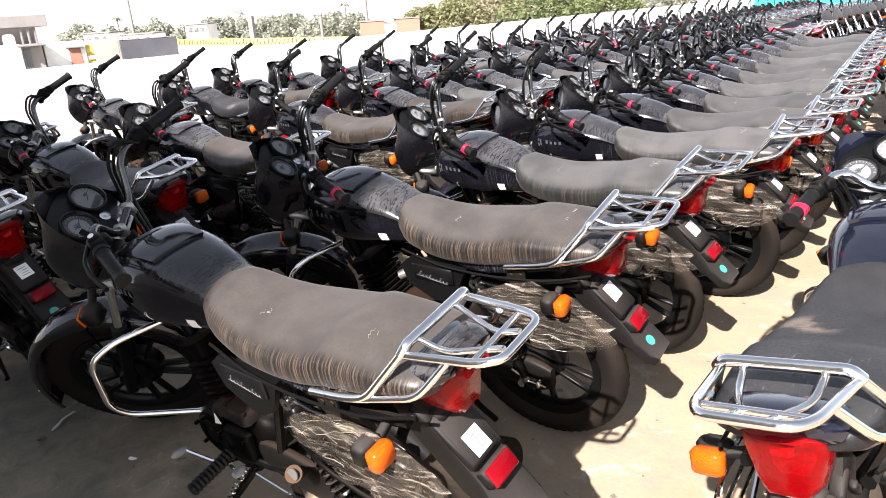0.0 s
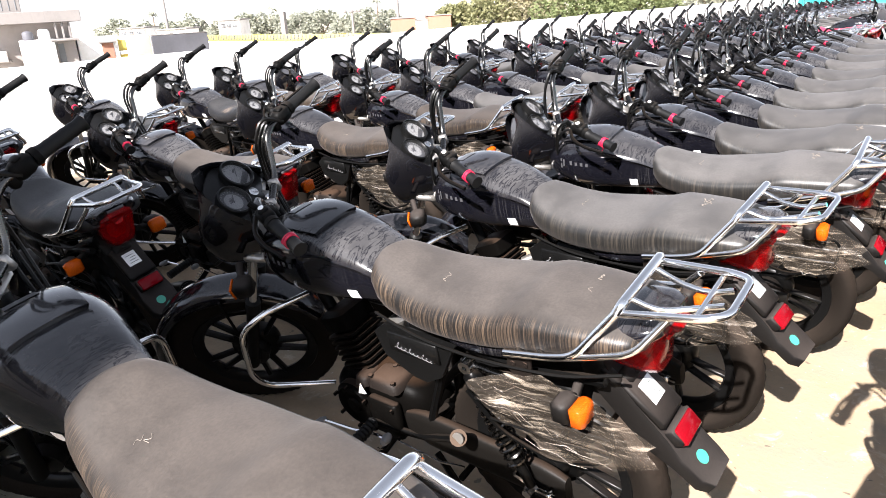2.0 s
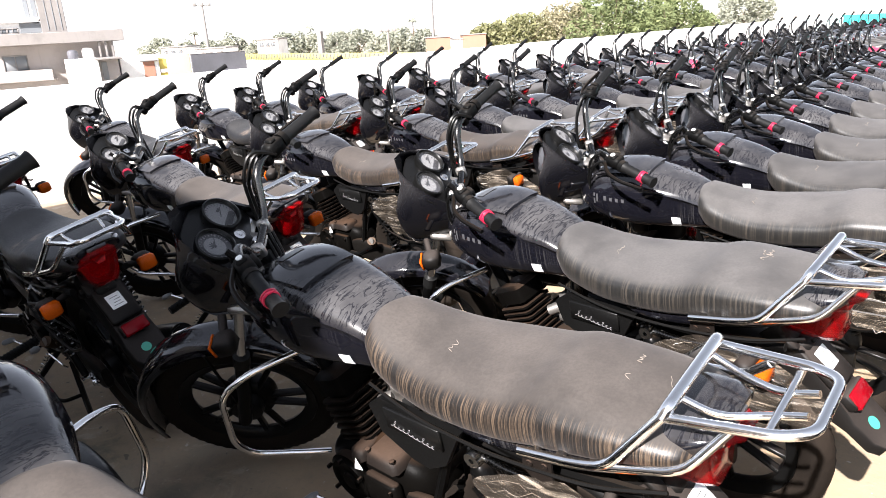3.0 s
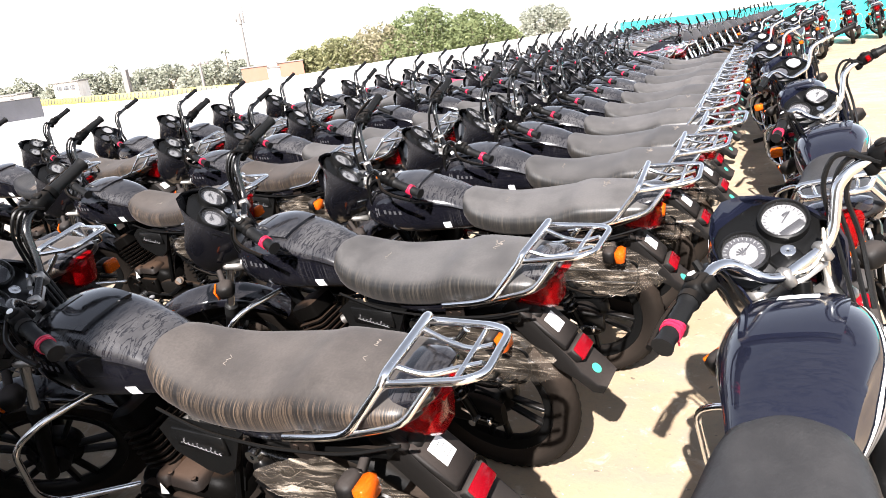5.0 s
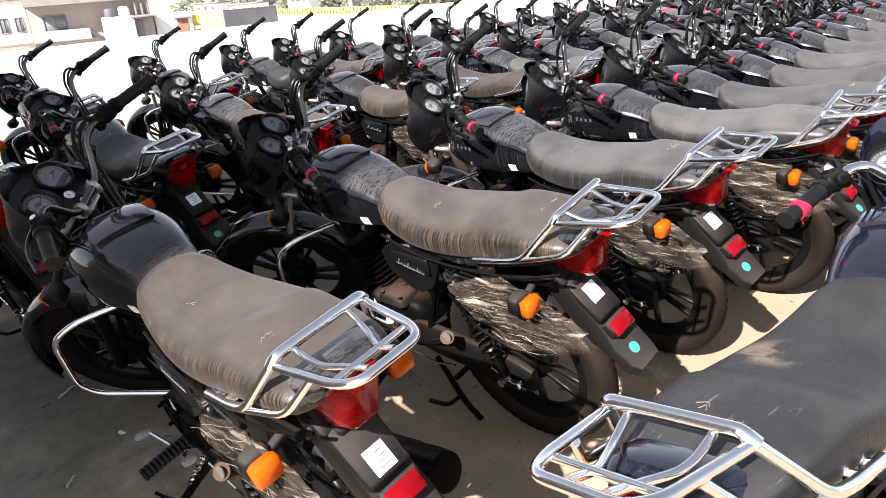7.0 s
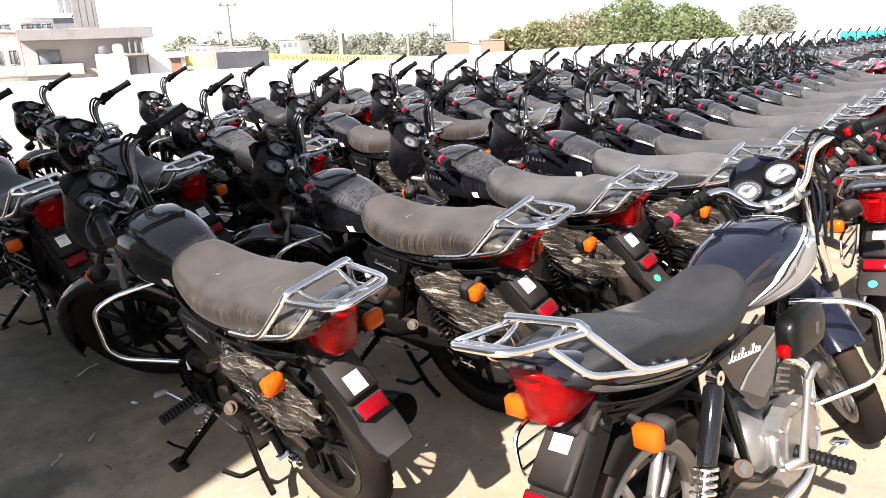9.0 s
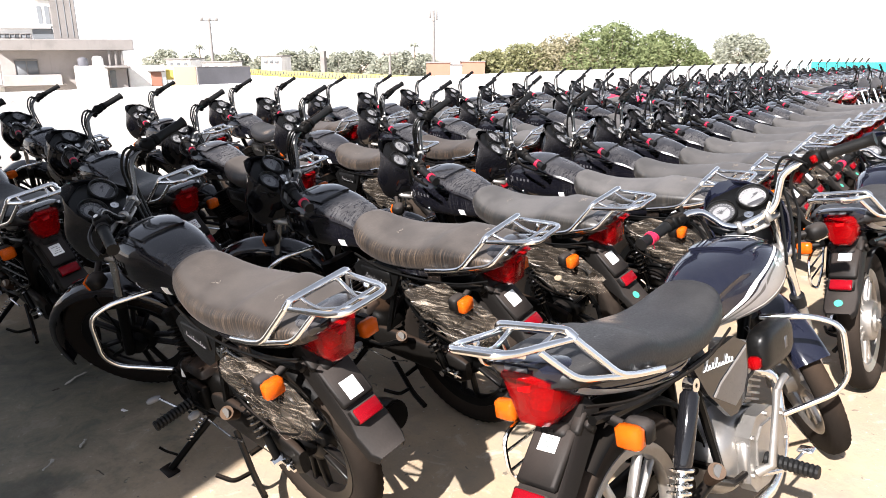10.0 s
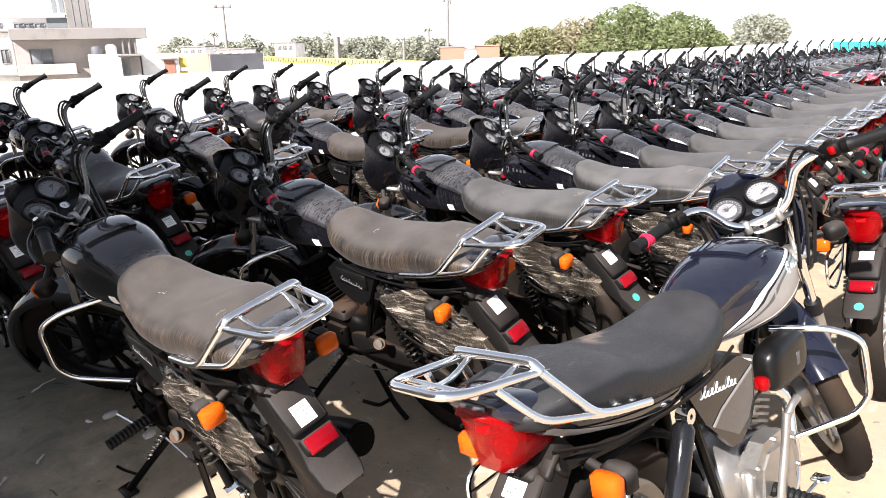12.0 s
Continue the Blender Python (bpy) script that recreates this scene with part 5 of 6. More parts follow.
        part("rail_pipe", tube([(0.135, k * 0.120, 0.662), (0.04, k * 0.132, 0.664), (-0.045, k * 0.137, 0.676)], 0.009, 8, 0.02), M_DULLCHROME, bike, "dull steel pipe under the seat")
        ad = tube([(-0.005, k * 0.118, 0.305), (-0.005, k * 0.150, 0.305)], [0.016, 0.013], 6, 0)
        tube([(0.000, k * 0.124, 0.322), (0.030, k * 0.135, 0.352)], 0.009, 7, 0, ad)
        tube([(0.0, k * 0.122, 0.304), (-0.055, k * 0.121, 0.300), (-0.082, k * 0.122, 0.296)], 0.006, 6, 0, ad)
        block(-0.060, -0.048, k * 0.120 - 0.012, k * 0.120 + 0.012, 0.288, 0.312, 0.003, None, ad)
        part("chain_adjuster", ad, M_CHROME, bike, "small bright axle adjuster")
    # guard rail over the rear wheel and the film round it
    sg = tube([(0.12, 0.125, 0.655), (0.10, 0.165, 0.62), (-0.10, 0.150, 0.66), (-0.255, 0.140, 0.63), (-0.245, 0.140, 0.52), (-0.10, 0.150, 0.47), (0.03, 0.16, 0.52), (0.10, 0.165, 0.62)], 0.0055, 6, 0.04)
    tube([(0.09, 0.164, 0.60), (-0.25, 0.140, 0.59)], 0.004, 5, 0, sg)
    tube([(0.05, 0.162, 0.55), (-0.24, 0.140, 0.54)], 0.004, 5, 0, sg)
    part("wheel_guard_rail", sg, M_CHROME if clean else M_FRAME, bike)
    if wrapped:
        film = Shape()
        na, nb = 22, 16
        v = []
        for i in range(na):
            for j in range(nb):
                s, t = i / (na - 1), j / (nb - 1)
                x = 0.065 - 0.40 * s + 0.015 * math.sin(7 * t)
                top, bot = 0.665 + 0.205 * s - 0.27 * s * s, 0.615 - 0.40 * s + 0.33 * s * s
                z = top + (bot - top) * (t * 1.12 - 0.06 + 0.16 * (t - 0.5) * noise.noise((s * 6.0 + seed, t * 2.0, 5.0)) + 0.10 * (t - 0.5) * noise.noise((s * 17.0, seed, t * 3.0)))
                q = noise.noise((x * 14 + seed, z * 22, 3.0)) * 0.020 + noise.noise((x * 30, z * 40 + seed, 9.0)) * 0.006
                v.append((x + 0.3 * q, 0.166 - 0.035 * s + 0.014 * math.sin(math.pi * t) + q * 0.8, z + 0.4 * q))
        film.add(v, grid_faces(na, nb, False))
        wrap = part("plastic_wrap", film, M_FILM, bike, "crumpled clear packing film", sharp=12)
        # torn strands of the film, stretched along it
        hair = Shape()
        for i in range(14):
            s0, t0 = rng.uniform(0, 0.6), rng.uniform(0.02, 0.98)
            s1, t1 = s0 + rng.uniform(0.1, 0.28), min(1.05, max(-0.05, t0 + rng.uniform(-0.12, 0.12)))
            pts = []
            for j in range(4):
                s, t = s0 + (s1 - s0) * j / 3, t0 + (t1 - t0) * j / 3
                top, bot = 0.665 + 0.205 * s - 0.27 * s * s, 0.615 - 0.40 * s + 0.33 * s * s
                pts.append((0.065 - 0.40 * s + rng.uniform(-0.006, 0.006), 0.178 - 0.035 * s + 0.014 * math.sin(math.pi * t) + rng.uniform(-0.006, 0.010), top + (bot - top) * t + rng.uniform(-0.008, 0.008)))
            tube(pts, rng.choice((0.0003, 0.0004, 0.0005)), 3, 0, hair)
        strands = part("film_strand", hair, M_STRAND, wrap, "pale torn film strands")
        if strands:
            tagged(strands, "", "", "", "stuff")
    return bike


def stand_at(x, y, heading, lean):
    """The pose of a motorcycle whose rear wheel touches the ground at x, y."""
    return Matrix.Translation((x, y, 0)) @ Matrix.Rotation(radians(heading), 4, "Z") @ Matrix.Rotation(radians(-lean), 4, "X")


# ---- the deck and what lies round it ----
WALL_X, WALL_Y, WALL_H = -7.75, 24.5, 1.07


def slab(name, x0, x1, y0, y1, z0, z1, mat, label="", category="", kind="structure", bev=0.01):
    ob = new(name, block(x0, x1, y0, y1, z0, z1, bev).mesh(name, mat, 30))
    return tagged(ob, label, category, "", kind)


def wavy_sheet(name, x0, x1, y0, y1, z, step, mat, amp):
    nx, ny = int((x1 - x0) / step) + 1, int((y1 - y0) / step) + 1
    v = [(x0 + (x1 - x0) * i / (nx - 1), y0 + (y1 - y0) * j / (ny - 1), z) for i in range(nx) for j in range(ny)]
    v = [(x, y, q + amp * noise.noise((x * 0.4, y * 0.4, 1.0))) for x, y, q in v]
    return new(name, Shape().add(v, grid_faces(nx, ny, False)).mesh(name, mat, 60))


M_EARTH = plain("dry_earth", (0.42, 0.38, 0.31), 0.95, 0.0, 0.3, 0.5, 0.2)
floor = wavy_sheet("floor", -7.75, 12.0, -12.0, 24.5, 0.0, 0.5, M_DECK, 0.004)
tagged(floor, "stained concrete roof deck, pale in the sun", "floor", "", "structure")
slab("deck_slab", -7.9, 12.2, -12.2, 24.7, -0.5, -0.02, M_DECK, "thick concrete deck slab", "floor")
ground = tagged(new("ground", Shape().add([(-2500, -2500, -4.5), (2500, -2500, -4.5), (2500, 2500, -4.5), (-2500, 2500, -4.5)], [(0, 1, 2, 3)]).mesh("ground", M_EARTH)), "dry open ground far below the deck", "ground", "", "structure")
slab("wall_west", WALL_X - 0.2, WALL_X, -12.0, WALL_Y, -0.02, WALL_H, M_WALL, "low white plastered parapet wall with hairline cracks", "wall")
slab("wall_north", WALL_X - 0.2, 12.2, WALL_Y, WALL_Y + 0.2, -0.02, WALL_H - 0.012, M_TURQ, "low parapet wall painted bright turquoise", "wall")
slab("wall_east", 12.0, 12.2, -12.0, WALL_Y, -0.02, WALL_H - 0.004, M_WALL, "low white parapet wall", "wall")
slab("wall_south", WALL_X - 0.2, 12.2, -12.2, -12.0, -0.02, WALL_H - 0.008, M_WALL, "low white parapet wall", "wall")
# an unseen block added behind the walk, to shade the nearest rows
slab("wall_stair_house", -5.81, -0.26, -9.0, -3.0, -4.5, 5.03, M_STUCCO, "plain grey unseen block behind the walk, added for its shade", "wall")


def label_bike(ob, label, group):
    return tagged(ob, label, "motorcycle", group)


DUSTY = "black motorcycle with dust-covered seat and chrome luggage carrier"
rng = random.Random(11)
dusty_bikes = [motorcycle("dusty", 42, 0, True, 1, 1), motorcycle("dusty", 42, 1, True, 1, 2), motorcycle("dusty", 41, 1, True, 1, 3)]
dark_bike = motorcycle("dusty", 43, 1, False, 0, 12)
clean_bike = motorcycle("clean", 44, 1, False, 1, 4)
far_bikes = [motorcycle("dusty", 42, 0, True, 0, 6, False), motorcycle("dusty", 40, 1, True, 0, 7, False), motorcycle("dusty", 38, 1, True, 0, 8, False)]
far_clean = motorcycle("clean", 38, 0, False, 0, 9, False)
red_bike = motorcycle("red", 40, 0, True, 0, 5, False)
maroon_bike = motorcycle("maroon", 38, 0, False, 0, 10, False)


def park(kind, x, y, heading, lean, label, group, first=[]):
    """Puts one more motorcycle of a kind on the deck; the first of each kind is the built one."""
    m = stand_at(x, y, heading, lean)
    if kind not in first:
        first.append(kind)
        kind.matrix_basis = m
        ob = kind
    else:
        ob = copy_thing(kind, m)
    return label_bike(ob, label, group)


LEAN_ROW = 12.4
ROW_1 = [(-1.010, 1.207, 182.3, 0), (-1.100, 1.987, 184.6, 1), (-1.120, 2.680, 179.6, 2), (-1.070, 3.412, 185.6, 2), (-1.080, 4.016, 184.0, 2), (-1.110, 4.610, 183.0, 2), (-1.255, 5.250, 182.5, 2)]
for i in range(7):
    ROW_1.append((-1.34 - 0.085 * i, 5.87 + 0.62 * i, 182.5 + rng.uniform(-2, 2), rng.choice((0, 1, 2))))
for x, y, h, k in ROW_1:
    park((dusty_bikes if y < 6 else far_bikes)[k], x, y, h, LEAN_ROW, DUSTY, "motorcycles in the row beside the aisle")
ROW_2 = [1.04, 1.68, 2.37, 3.19, 3.90, 4.50]
while ROW_2[-1] < 22.2:
    ROW_2.append(ROW_2[-1] + 0.66 + rng.uniform(-0.04, 0.04))
for i, y in enumerate(ROW_2):
    pick = (dusty_bikes if y < 4.2 else far_bikes)[rng.choice((0, 1, 2))]
    red = 11.4 < y < 12.3
    park(red_bike if red else dark_bike if y < 2.2 else pick, -2.92 + rng.uniform(-0.03, 0.03), y, 182.0 + rng.uniform(-1.5, 1.5), LEAN_ROW + rng.uniform(-0.8, 0.8), "black motorcycle with red seat cover" if red else DUSTY, "motorcycles in the middle row") if y < 12.3 else park(far_bikes[i % 3], -3.85, y, 2.0 + rng.uniform(-2, 2), LEAN_ROW, "black motorcycle with its front wheel towards the aisle", "motorcycles in the middle row")
ROW_3 = [1.18, 1.85, 2.78, 3.54, 4.09, 4.68, 5.35, 5.98, 6.66]
while ROW_3[-1] < 22.6:
    ROW_3.append(ROW_3[-1] + 0.66 + rng.uniform(-0.04, 0.04))
for y in ROW_3:
    red = abs(y - 9.05) < 0.34
    park(red_bike if red else dark_bike if y < 3.8 else (dusty_bikes if y < 4.2 else far_bikes)[rng.choice((0, 1, 2))], -4.78 + rng.uniform(-0.03, 0.03), y, 182.0 + rng.uniform(-1.5, 1.5), LEAN_ROW + rng.uniform(-0.8, 0.8),
         "black motorcycle with red seat cover" if red else DUSTY, "motorcycles in the row beside the parapet")
CLEAN = "clean black and silver motorcycle with chrome carrier and crash guard"
for x, y, h in ((-0.01, 1.45, 91.4), (-0.05, 3.43, 95), (-0.30, 5.10, 97), (-0.64, 6.8, 98), (-1.02, 8.7, 96), (-1.4, 10.7, 96)):
    park(clean_bike if y < 5 else far_clean, x, y, h, 10.6, CLEAN, "motorcycles standing along the aisle")
for x, y in ((-1.25, 12.8), (-1.80, 15.3), (-1.32, 16.2), (-1.35, 19.4), (-0.90, 21.3), (-0.35, 22.4), (0.25, 22.6)):
    park(far_clean, x, y, 92 + rng.uniform(-4, 4), 10.6, "black motorcycle with red tail light, facing the turquoise parapet", "motorcycles standing along the aisle")
for x, y in ((-2.85, 17.1), (-1.95, 21.6)):
    park(maroon_bike, x, y, 94, 10.6, "dark red motorcycle with black seat, far along the aisle", "motorcycles standing along the aisle")


# ---- litter on the deck ----
M_TAPE = plain("torn_film", (0.34, 0.32, 0.28), 0.4, 0.0, 0.2, 40, 0.2)
M_TWIG = plain("dry_twig", (0.05, 0.04, 0.03), 0.9, 0.0, 0.3, 60, 0.3)


def litter(name, label, x, y, turn, length, width, mat, seed):
    """A torn, curling scrap lying on the deck."""
    r = random.Random(seed)
    n = 8
    v = []
    for i in range(n):
        s = i / (n - 1) - 0.5
        w = width * r.uniform(0.6, 1.5)
        bend = 0.05 * length * math.sin(s * 5 + seed)
        z = 0.006 + 0.004 * abs(math.sin(s * 7 + seed))
        v += [(s * length, bend - w / 2, z), (s * length, bend, z + 0.002), (s * length, bend + w / 2, z), (s * length, bend, z - 0.002)]
    ob = new(name, Shape().add(v, grid_faces(n, 4)).mesh(name, mat, 60))
    ob.matrix_basis = Matrix.Translation((x, y, 0)) @ Matrix.Rotation(radians(turn), 4, "Z")
    return tagged(ob, label, "litter", "litter on the deck")


litter("film_scrap", "torn strip of packing film on the deck", -2.62, 0.90, 120, 0.13, 0.012, M_TAPE, 1)
litter("film_scrap", "crumpled scrap of packing film on the deck", -2.72, 1.02, 60, 0.04, 0.015, M_TAPE, 2)
litter("film_scrap", "pale flat film scrap on the deck", -2.00, 0.74, 150, 0.06, 0.010, M_TAPE, 3)
litter("film_scrap", "pale film scrap beside an oil stain", -1.93, 0.60, 140, 0.07, 0.010, M_TAPE, 4)
litter("paper_scrap", "small white paper scrap on the deck", -2.15, 0.95, 20, 0.03, 0.012, M_WHITE, 5)
litter("paper_scrap", "small white paper scrap on the deck", -2.95, 0.95, 70, 0.03, 0.012, M_WHITE, 6)
litter("twig", "short dark twig on the deck", -2.58, 0.96, 30, 0.07, 0.003, M_TWIG, 7)
litter("twig", "small dark leaf bit on the deck", -2.56, 0.80, 100, 0.03, 0.014, M_TWIG, 8)
litter("twig", "short dark twig on the deck", -1.75, 0.72, 15, 0.05, 0.004, M_TWIG, 9)
litter("twig", "thin twig on the sunlit concrete", -0.35, 2.75, 40, 0.10, 0.006, M_TWIG, 10)
litter("twig", "small dark leaf bit on the concrete", -0.22, 2.35, 80, 0.03, 0.012, M_TWIG, 11)
litter("paper_scrap", "small torn paper on the sunlit concrete", 0.22, 2.95, 35, 0.05, 0.03, M_TAPE, 12)


# ---- beyond the parapet ----
EYE = Vector((0.7, 0.1, 1.43))
BASE = -4.5
M_FARWHITE = plaster("whitewash", (0.78, 0.77, 0.75), (0.55, 0.53, 0.50), 0.1, False)
M_FARGREY = plaster("grey_stucco", (0.20, 0.185, 0.175), (0.12, 0.112, 0.105), 0.1, False)
M_FARPINK = plaster("pale_pink_stucco", (0.30, 0.27, 0.255), (0.22, 0.20, 0.19), 0.1, False)
# the orange is paled and greyed to paint in the haze before it
M_ORANGE_WALL = plaster("hazed_orange_stucco", (0.46, 0.34, 0.25), (0.38, 0.30, 0.24), 0.1, False)
M_BRICK = plaster("brick_red", (0.29, 0.135, 0.09), (0.25, 0.15, 0.11), 0.2, False)
M_DARKPANEL = plain("dark_panel", (0.07, 0.07, 0.08), 0.7, 0.0, 0.25, 2, 0)
# one dark colour for window glass and for painted shade in openings
M_PANESHADE = plain("pane_and_shade", (0.16, 0.17, 0.18), 0.15, 0.0, 0.2, 2, 0)
M_YELLOW = plain("yellow_paint", (0.56, 0.46, 0.10), 0.7, 0.0, 0.15, 2, 0)
M_BARK = plain("bark", (0.16, 0.12, 0.085), 0.9, 0.0, 0.3, 8, 0.3)
# distance haze is mixed into the leaf colours, most into the last one
M_LEAF = leafy("leaf_green", (0.15, 0.185, 0.085), (0.25, 0.28, 0.14))
M_LEAFPALE = leafy("leaf_pale", (0.25, 0.235, 0.14), (0.40, 0.36, 0.25))
M_LEAFMID = leafy("leaf_olive", (0.21, 0.22, 0.11), (0.31, 0.30, 0.17))
M_LEAFHAZE = leafy("leaf_haze", (0.29, 0.30, 0.24), (0.40, 0.41, 0.34))


def site(az, dist):
    """A spot that far from the walk in a compass direction: x to the right, y away, z up from the ground's zero."""
    a = radians(az)
    p = EYE + Vector((-math.sin(a), math.cos(a), 0)) * dist
    return Matrix.Translation((p.x, p.y, 0)) @ Matrix.Rotation(a, 4, "Z")


def far_block(parent, name, m, x0, x1, y0, y1, z0, z1, mat, label=""):
    return part(name, block(x0, x1, y0, y1, z0, z1, 0.03), mat, parent, label, 30, m=m)


def window_in(parent, m, x, z, w, h, y):
    """A sunk pane in a proud surround with a bar."""
    s = Shape()
    for a, b, c, d in ((x - w / 2 - 0.06, x + w / 2 + 0.06, z + h / 2, z + h / 2 + 0.07), (x - w / 2 - 0.06, x + w / 2 + 0.06, z - h / 2 - 0.07, z - h / 2), (x - w / 2 - 0.06, x - w / 2, z - h / 2, z + h / 2), (x + w / 2, x + w / 2 + 0.06, z - h / 2, z + h / 2), (x - 0.02, x + 0.02, z - h / 2, z + h / 2)):
        block(a, b, y - 0.08, y - 0.005, c, d, 0.01, None, s)
    win = part("window", s, M_FARGREY, parent, m=m)
    part("pane", block(x - w / 2, x + w / 2, y - 0.03, y - 0.004, z - h / 2, z + h / 2, 0.005), M_PANESHADE, win, "dark glass pane", m=m)


b = site(74.2, 55)
house = thing("apartment_house", "white two-storey concrete house with grey roof slab and stair tower", "building")
far_block(house, "wall", b, -14.0, -3.5, 1.2, 9, BASE, 2.3, M_FARWHITE)
far_block(house, "wall", b, -3.5, 4.0, 0.9, 9, BASE, 1.72, M_FARPINK)
far_block(house, "roof_slab", b, -3.6, 4.66, -0.4, 9.2, 1.70, 2.42, M_FARGREY, "weathered concrete roof slab with stains")
far_block(house, "upper_storey", b, -8.5, -0.6, 3.0, 9, 2.30, 3.2, M_FARWHITE)
far_block(house, "upper_roof", b, -9.2, -0.2, 2.7, 9.1, 3.18, 3.34, M_FARWHITE)
far_block(house, "stair_tower", b, -1.7, -0.1, 3.2, 6, 3.34, 5.10, M_FARWHITE)
far_block(house, "tower_column", b, -0.12, 1.42, 2.6, 6, 2.42, 5.30, M_FARGREY, "bare grey concrete tower")
far_block(house, "tower_cap", b, -1.1, -0.05, 3.0, 6, 5.10, 5.25, M_FARGREY)
# dark strips and plates stand in for the shade inside grooves and openings
for dx in (0.3, 0.72, 1.12):
    far_block(house, "groove", b, dx, dx + 0.05, 2.57, 2.62, 2.6, 5.2, M_PANESHADE)
far_block(house, "tower_opening", b, -0.95, -0.65, 3.16, 3.22, 3.5, 4.7, M_PANESHADE)
far_block(house, "tower_opening", b, -0.50, -0.18, 3.16, 3.22, 3.5, 4.7, M_PANESHADE)
far_block(house, "recess", b, -1.4, -0.12, 2.96, 3.02, 2.5, 3.15, M_PANESHADE)
far_block(house, "balcony", b, -3.45, 0.0, -0.3, 0.9, -0.55, 0.14, M_FARPINK, "solid balcony front")
far_block(house, "ledge", b, -14.0, 0.2, 0.5, 1.3, -0.62, -0.45, M_FARGREY)
far_block(house, "drain_pipe", b, -3.62, -3.50, 1.05, 1.19, -0.5, 1.7, M_FARGREY)
far_block(house, "drain_pipe", b, -6.30, -6.22, 1.05, 1.19, -0.5, 2.2, M_FARGREY)
far_block(house, "roof_edge", b, -14.2, -3.55, 0.95, 1.3, 2.2, 2.34, M_FARGREY)
for x in (-9.2, -8.1, -6.9, -6.0, -5.0, -4.1):
    window_in(house, b, x, 0.68, 0.42, 0.85, 1.2)
window_in(house, b, -2.0, 0.58, 1.3, 0.95, 0.9)
for x in (-5.1, -4.4, -3.1, -2.5, -1.85):
    window_in(house, b, x, 2.66, 0.55, 0.26, 3.0)
for x in (3.0, 3.4, 3.8):
    far_block(house, "pillar", b, x, x + 0.14, -0.2, 0.0, 0.6, 1.72, M_FARGREY)
hut = thing("rooftop_hut", "small white outbuilding with a shaded doorway", "building")
far_block(hut, "wall", b, 0.8, 2.7, -3, 0, BASE, 0.7, M_FARWHITE)
far_block(hut, "porch_wall", b, 2.7, 3.9, -2.4, 0, BASE, 0.55, M_FARPINK)
far_block(hut, "porch_roof", b, 2.5, 4.1, -3.2, 0, 0.55, 0.68, M_FARGREY)
# a dark plate stands in for the shade inside the door
far_block(hut, "doorway", b, 2.85, 3.2, -2.46, -2.41, -0.7, 0.4, M_PANESHADE)
tank_ob = thing("water_tank", "black plastic rooftop water tank", "water tank")
part("tank_body", turned([(0.02, 0.0), (0.30, 0.0), (0.32, 0.08), (0.32, 0.40), (0.26, 0.50), (0.12, 0.55), (0.02, 0.56)], 20, b @ Matrix.Translation((1.35, -1.5, 0.7)) @ Matrix.Rotation(radians(90), 4, "X")), M_DARKPANEL, tank_ob)
tank2 = thing("water_tank", "white plastic rooftop water tank", "water tank")
part("tank_body", turned([(0.02, 0.0), (0.32, 0.0), (0.34, 0.08), (0.34, 0.46), (0.26, 0.60), (0.02, 0.63)], 20, b @ Matrix.Translation((2.25, -1.5, 0.7)) @ Matrix.Rotation(radians(90), 4, "X")), M_FARWHITE, tank2)
shed = thing("white_shed", "long white wall with a brown door", "building")
far_block(shed, "wall", b, 4.0, 6.4, -2, 2, BASE, 0.66, M_FARWHITE)
far_block(shed, "door", b, 5.4, 6.1, -2.06, -2.01, -0.9, 0.25, M_BRICK, "brown door")
far_block(shed, "door_lintel", b, 5.2, 6.3, -2.3, -2.0, 0.25, 0.36, M_FARGREY)
shop = thing("orange_shed", "low orange plastered building with a yellow front", "building")
far_block(shop, "wall", b, 6.9, 8.42, -2, 3, BASE, 0.58, M_ORANGE_WALL)
far_block(shop, "front", b, 6.42, 6.9, -1.8, 3, BASE, 0.35, M_YELLOW)
far_block(shop, "front_band", b, 6.42, 6.9, -1.9, -1.8, -0.55, -0.3, M_FARWHITE)
sign = thing("dark_hoarding", "dark blank hoarding panel on posts", "hoarding")
far_block(sign, "panel", b, 8.42, 12.1, -2.6, -2.4, -0.9, 0.50, M_DARKPANEL)
far_block(sign, "panel_edge", b, 8.40, 12.12, -2.62, -2.38, 0.50, 0.56, M_FARGREY)
for x in (8.7, 11.8):
    far_block(sign, "post", b, x, x + 0.15, -2.4, -2.25, BASE, 0.5, M_FARGREY)
coping = thing("black_roof_edge", "low wall capped with black felt", "wall", "", "structure")
far_block(coping, "low_wall", b, 1.6, 12.3, -6.2, -6.0, BASE, -0.75, M_FARWHITE)
far_block(coping, "felt_cap", b, 1.5, 12.4, -6.3, -5.9, -0.75, -0.62, M_DARKPANEL)

# striped barrier wall
p, q = site(61.33, 69).translation, site(47.2, 43).translation
way = (q - p)
barrier_m = Matrix.Translation(p) @ Matrix.Rotation(math.atan2(way.y, way.x), 4, "Z")
barrier = thing("barrier_wall", "yellow barrier wall with slanting black stripes", "barrier")
part("wall", block(0, way.length + 6, -0.14, 0.15, BASE, -0.5, 0.03), M_FARWHITE, barrier, m=barrier_m)
part("painted_top", block(0, way.length + 6, -0.15, 0.15, -0.5, 0.0, 0.03), M_YELLOW, barrier, m=barrier_m)
step = 0.55
for i in range(int((way.length + 5) / step)):
    x = 0.2 + i * step
    part("stripe", plate([(x, -0.40), (x + 0.15, -0.42), (x + 0.32, -0.22), (x + 0.38, -0.03), (x + 0.22, -0.03), (x + 0.17, -0.20)], -0.158, -0.151), M_DARKPANEL, barrier, m=barrier_m)

f = site(46.91, 90)
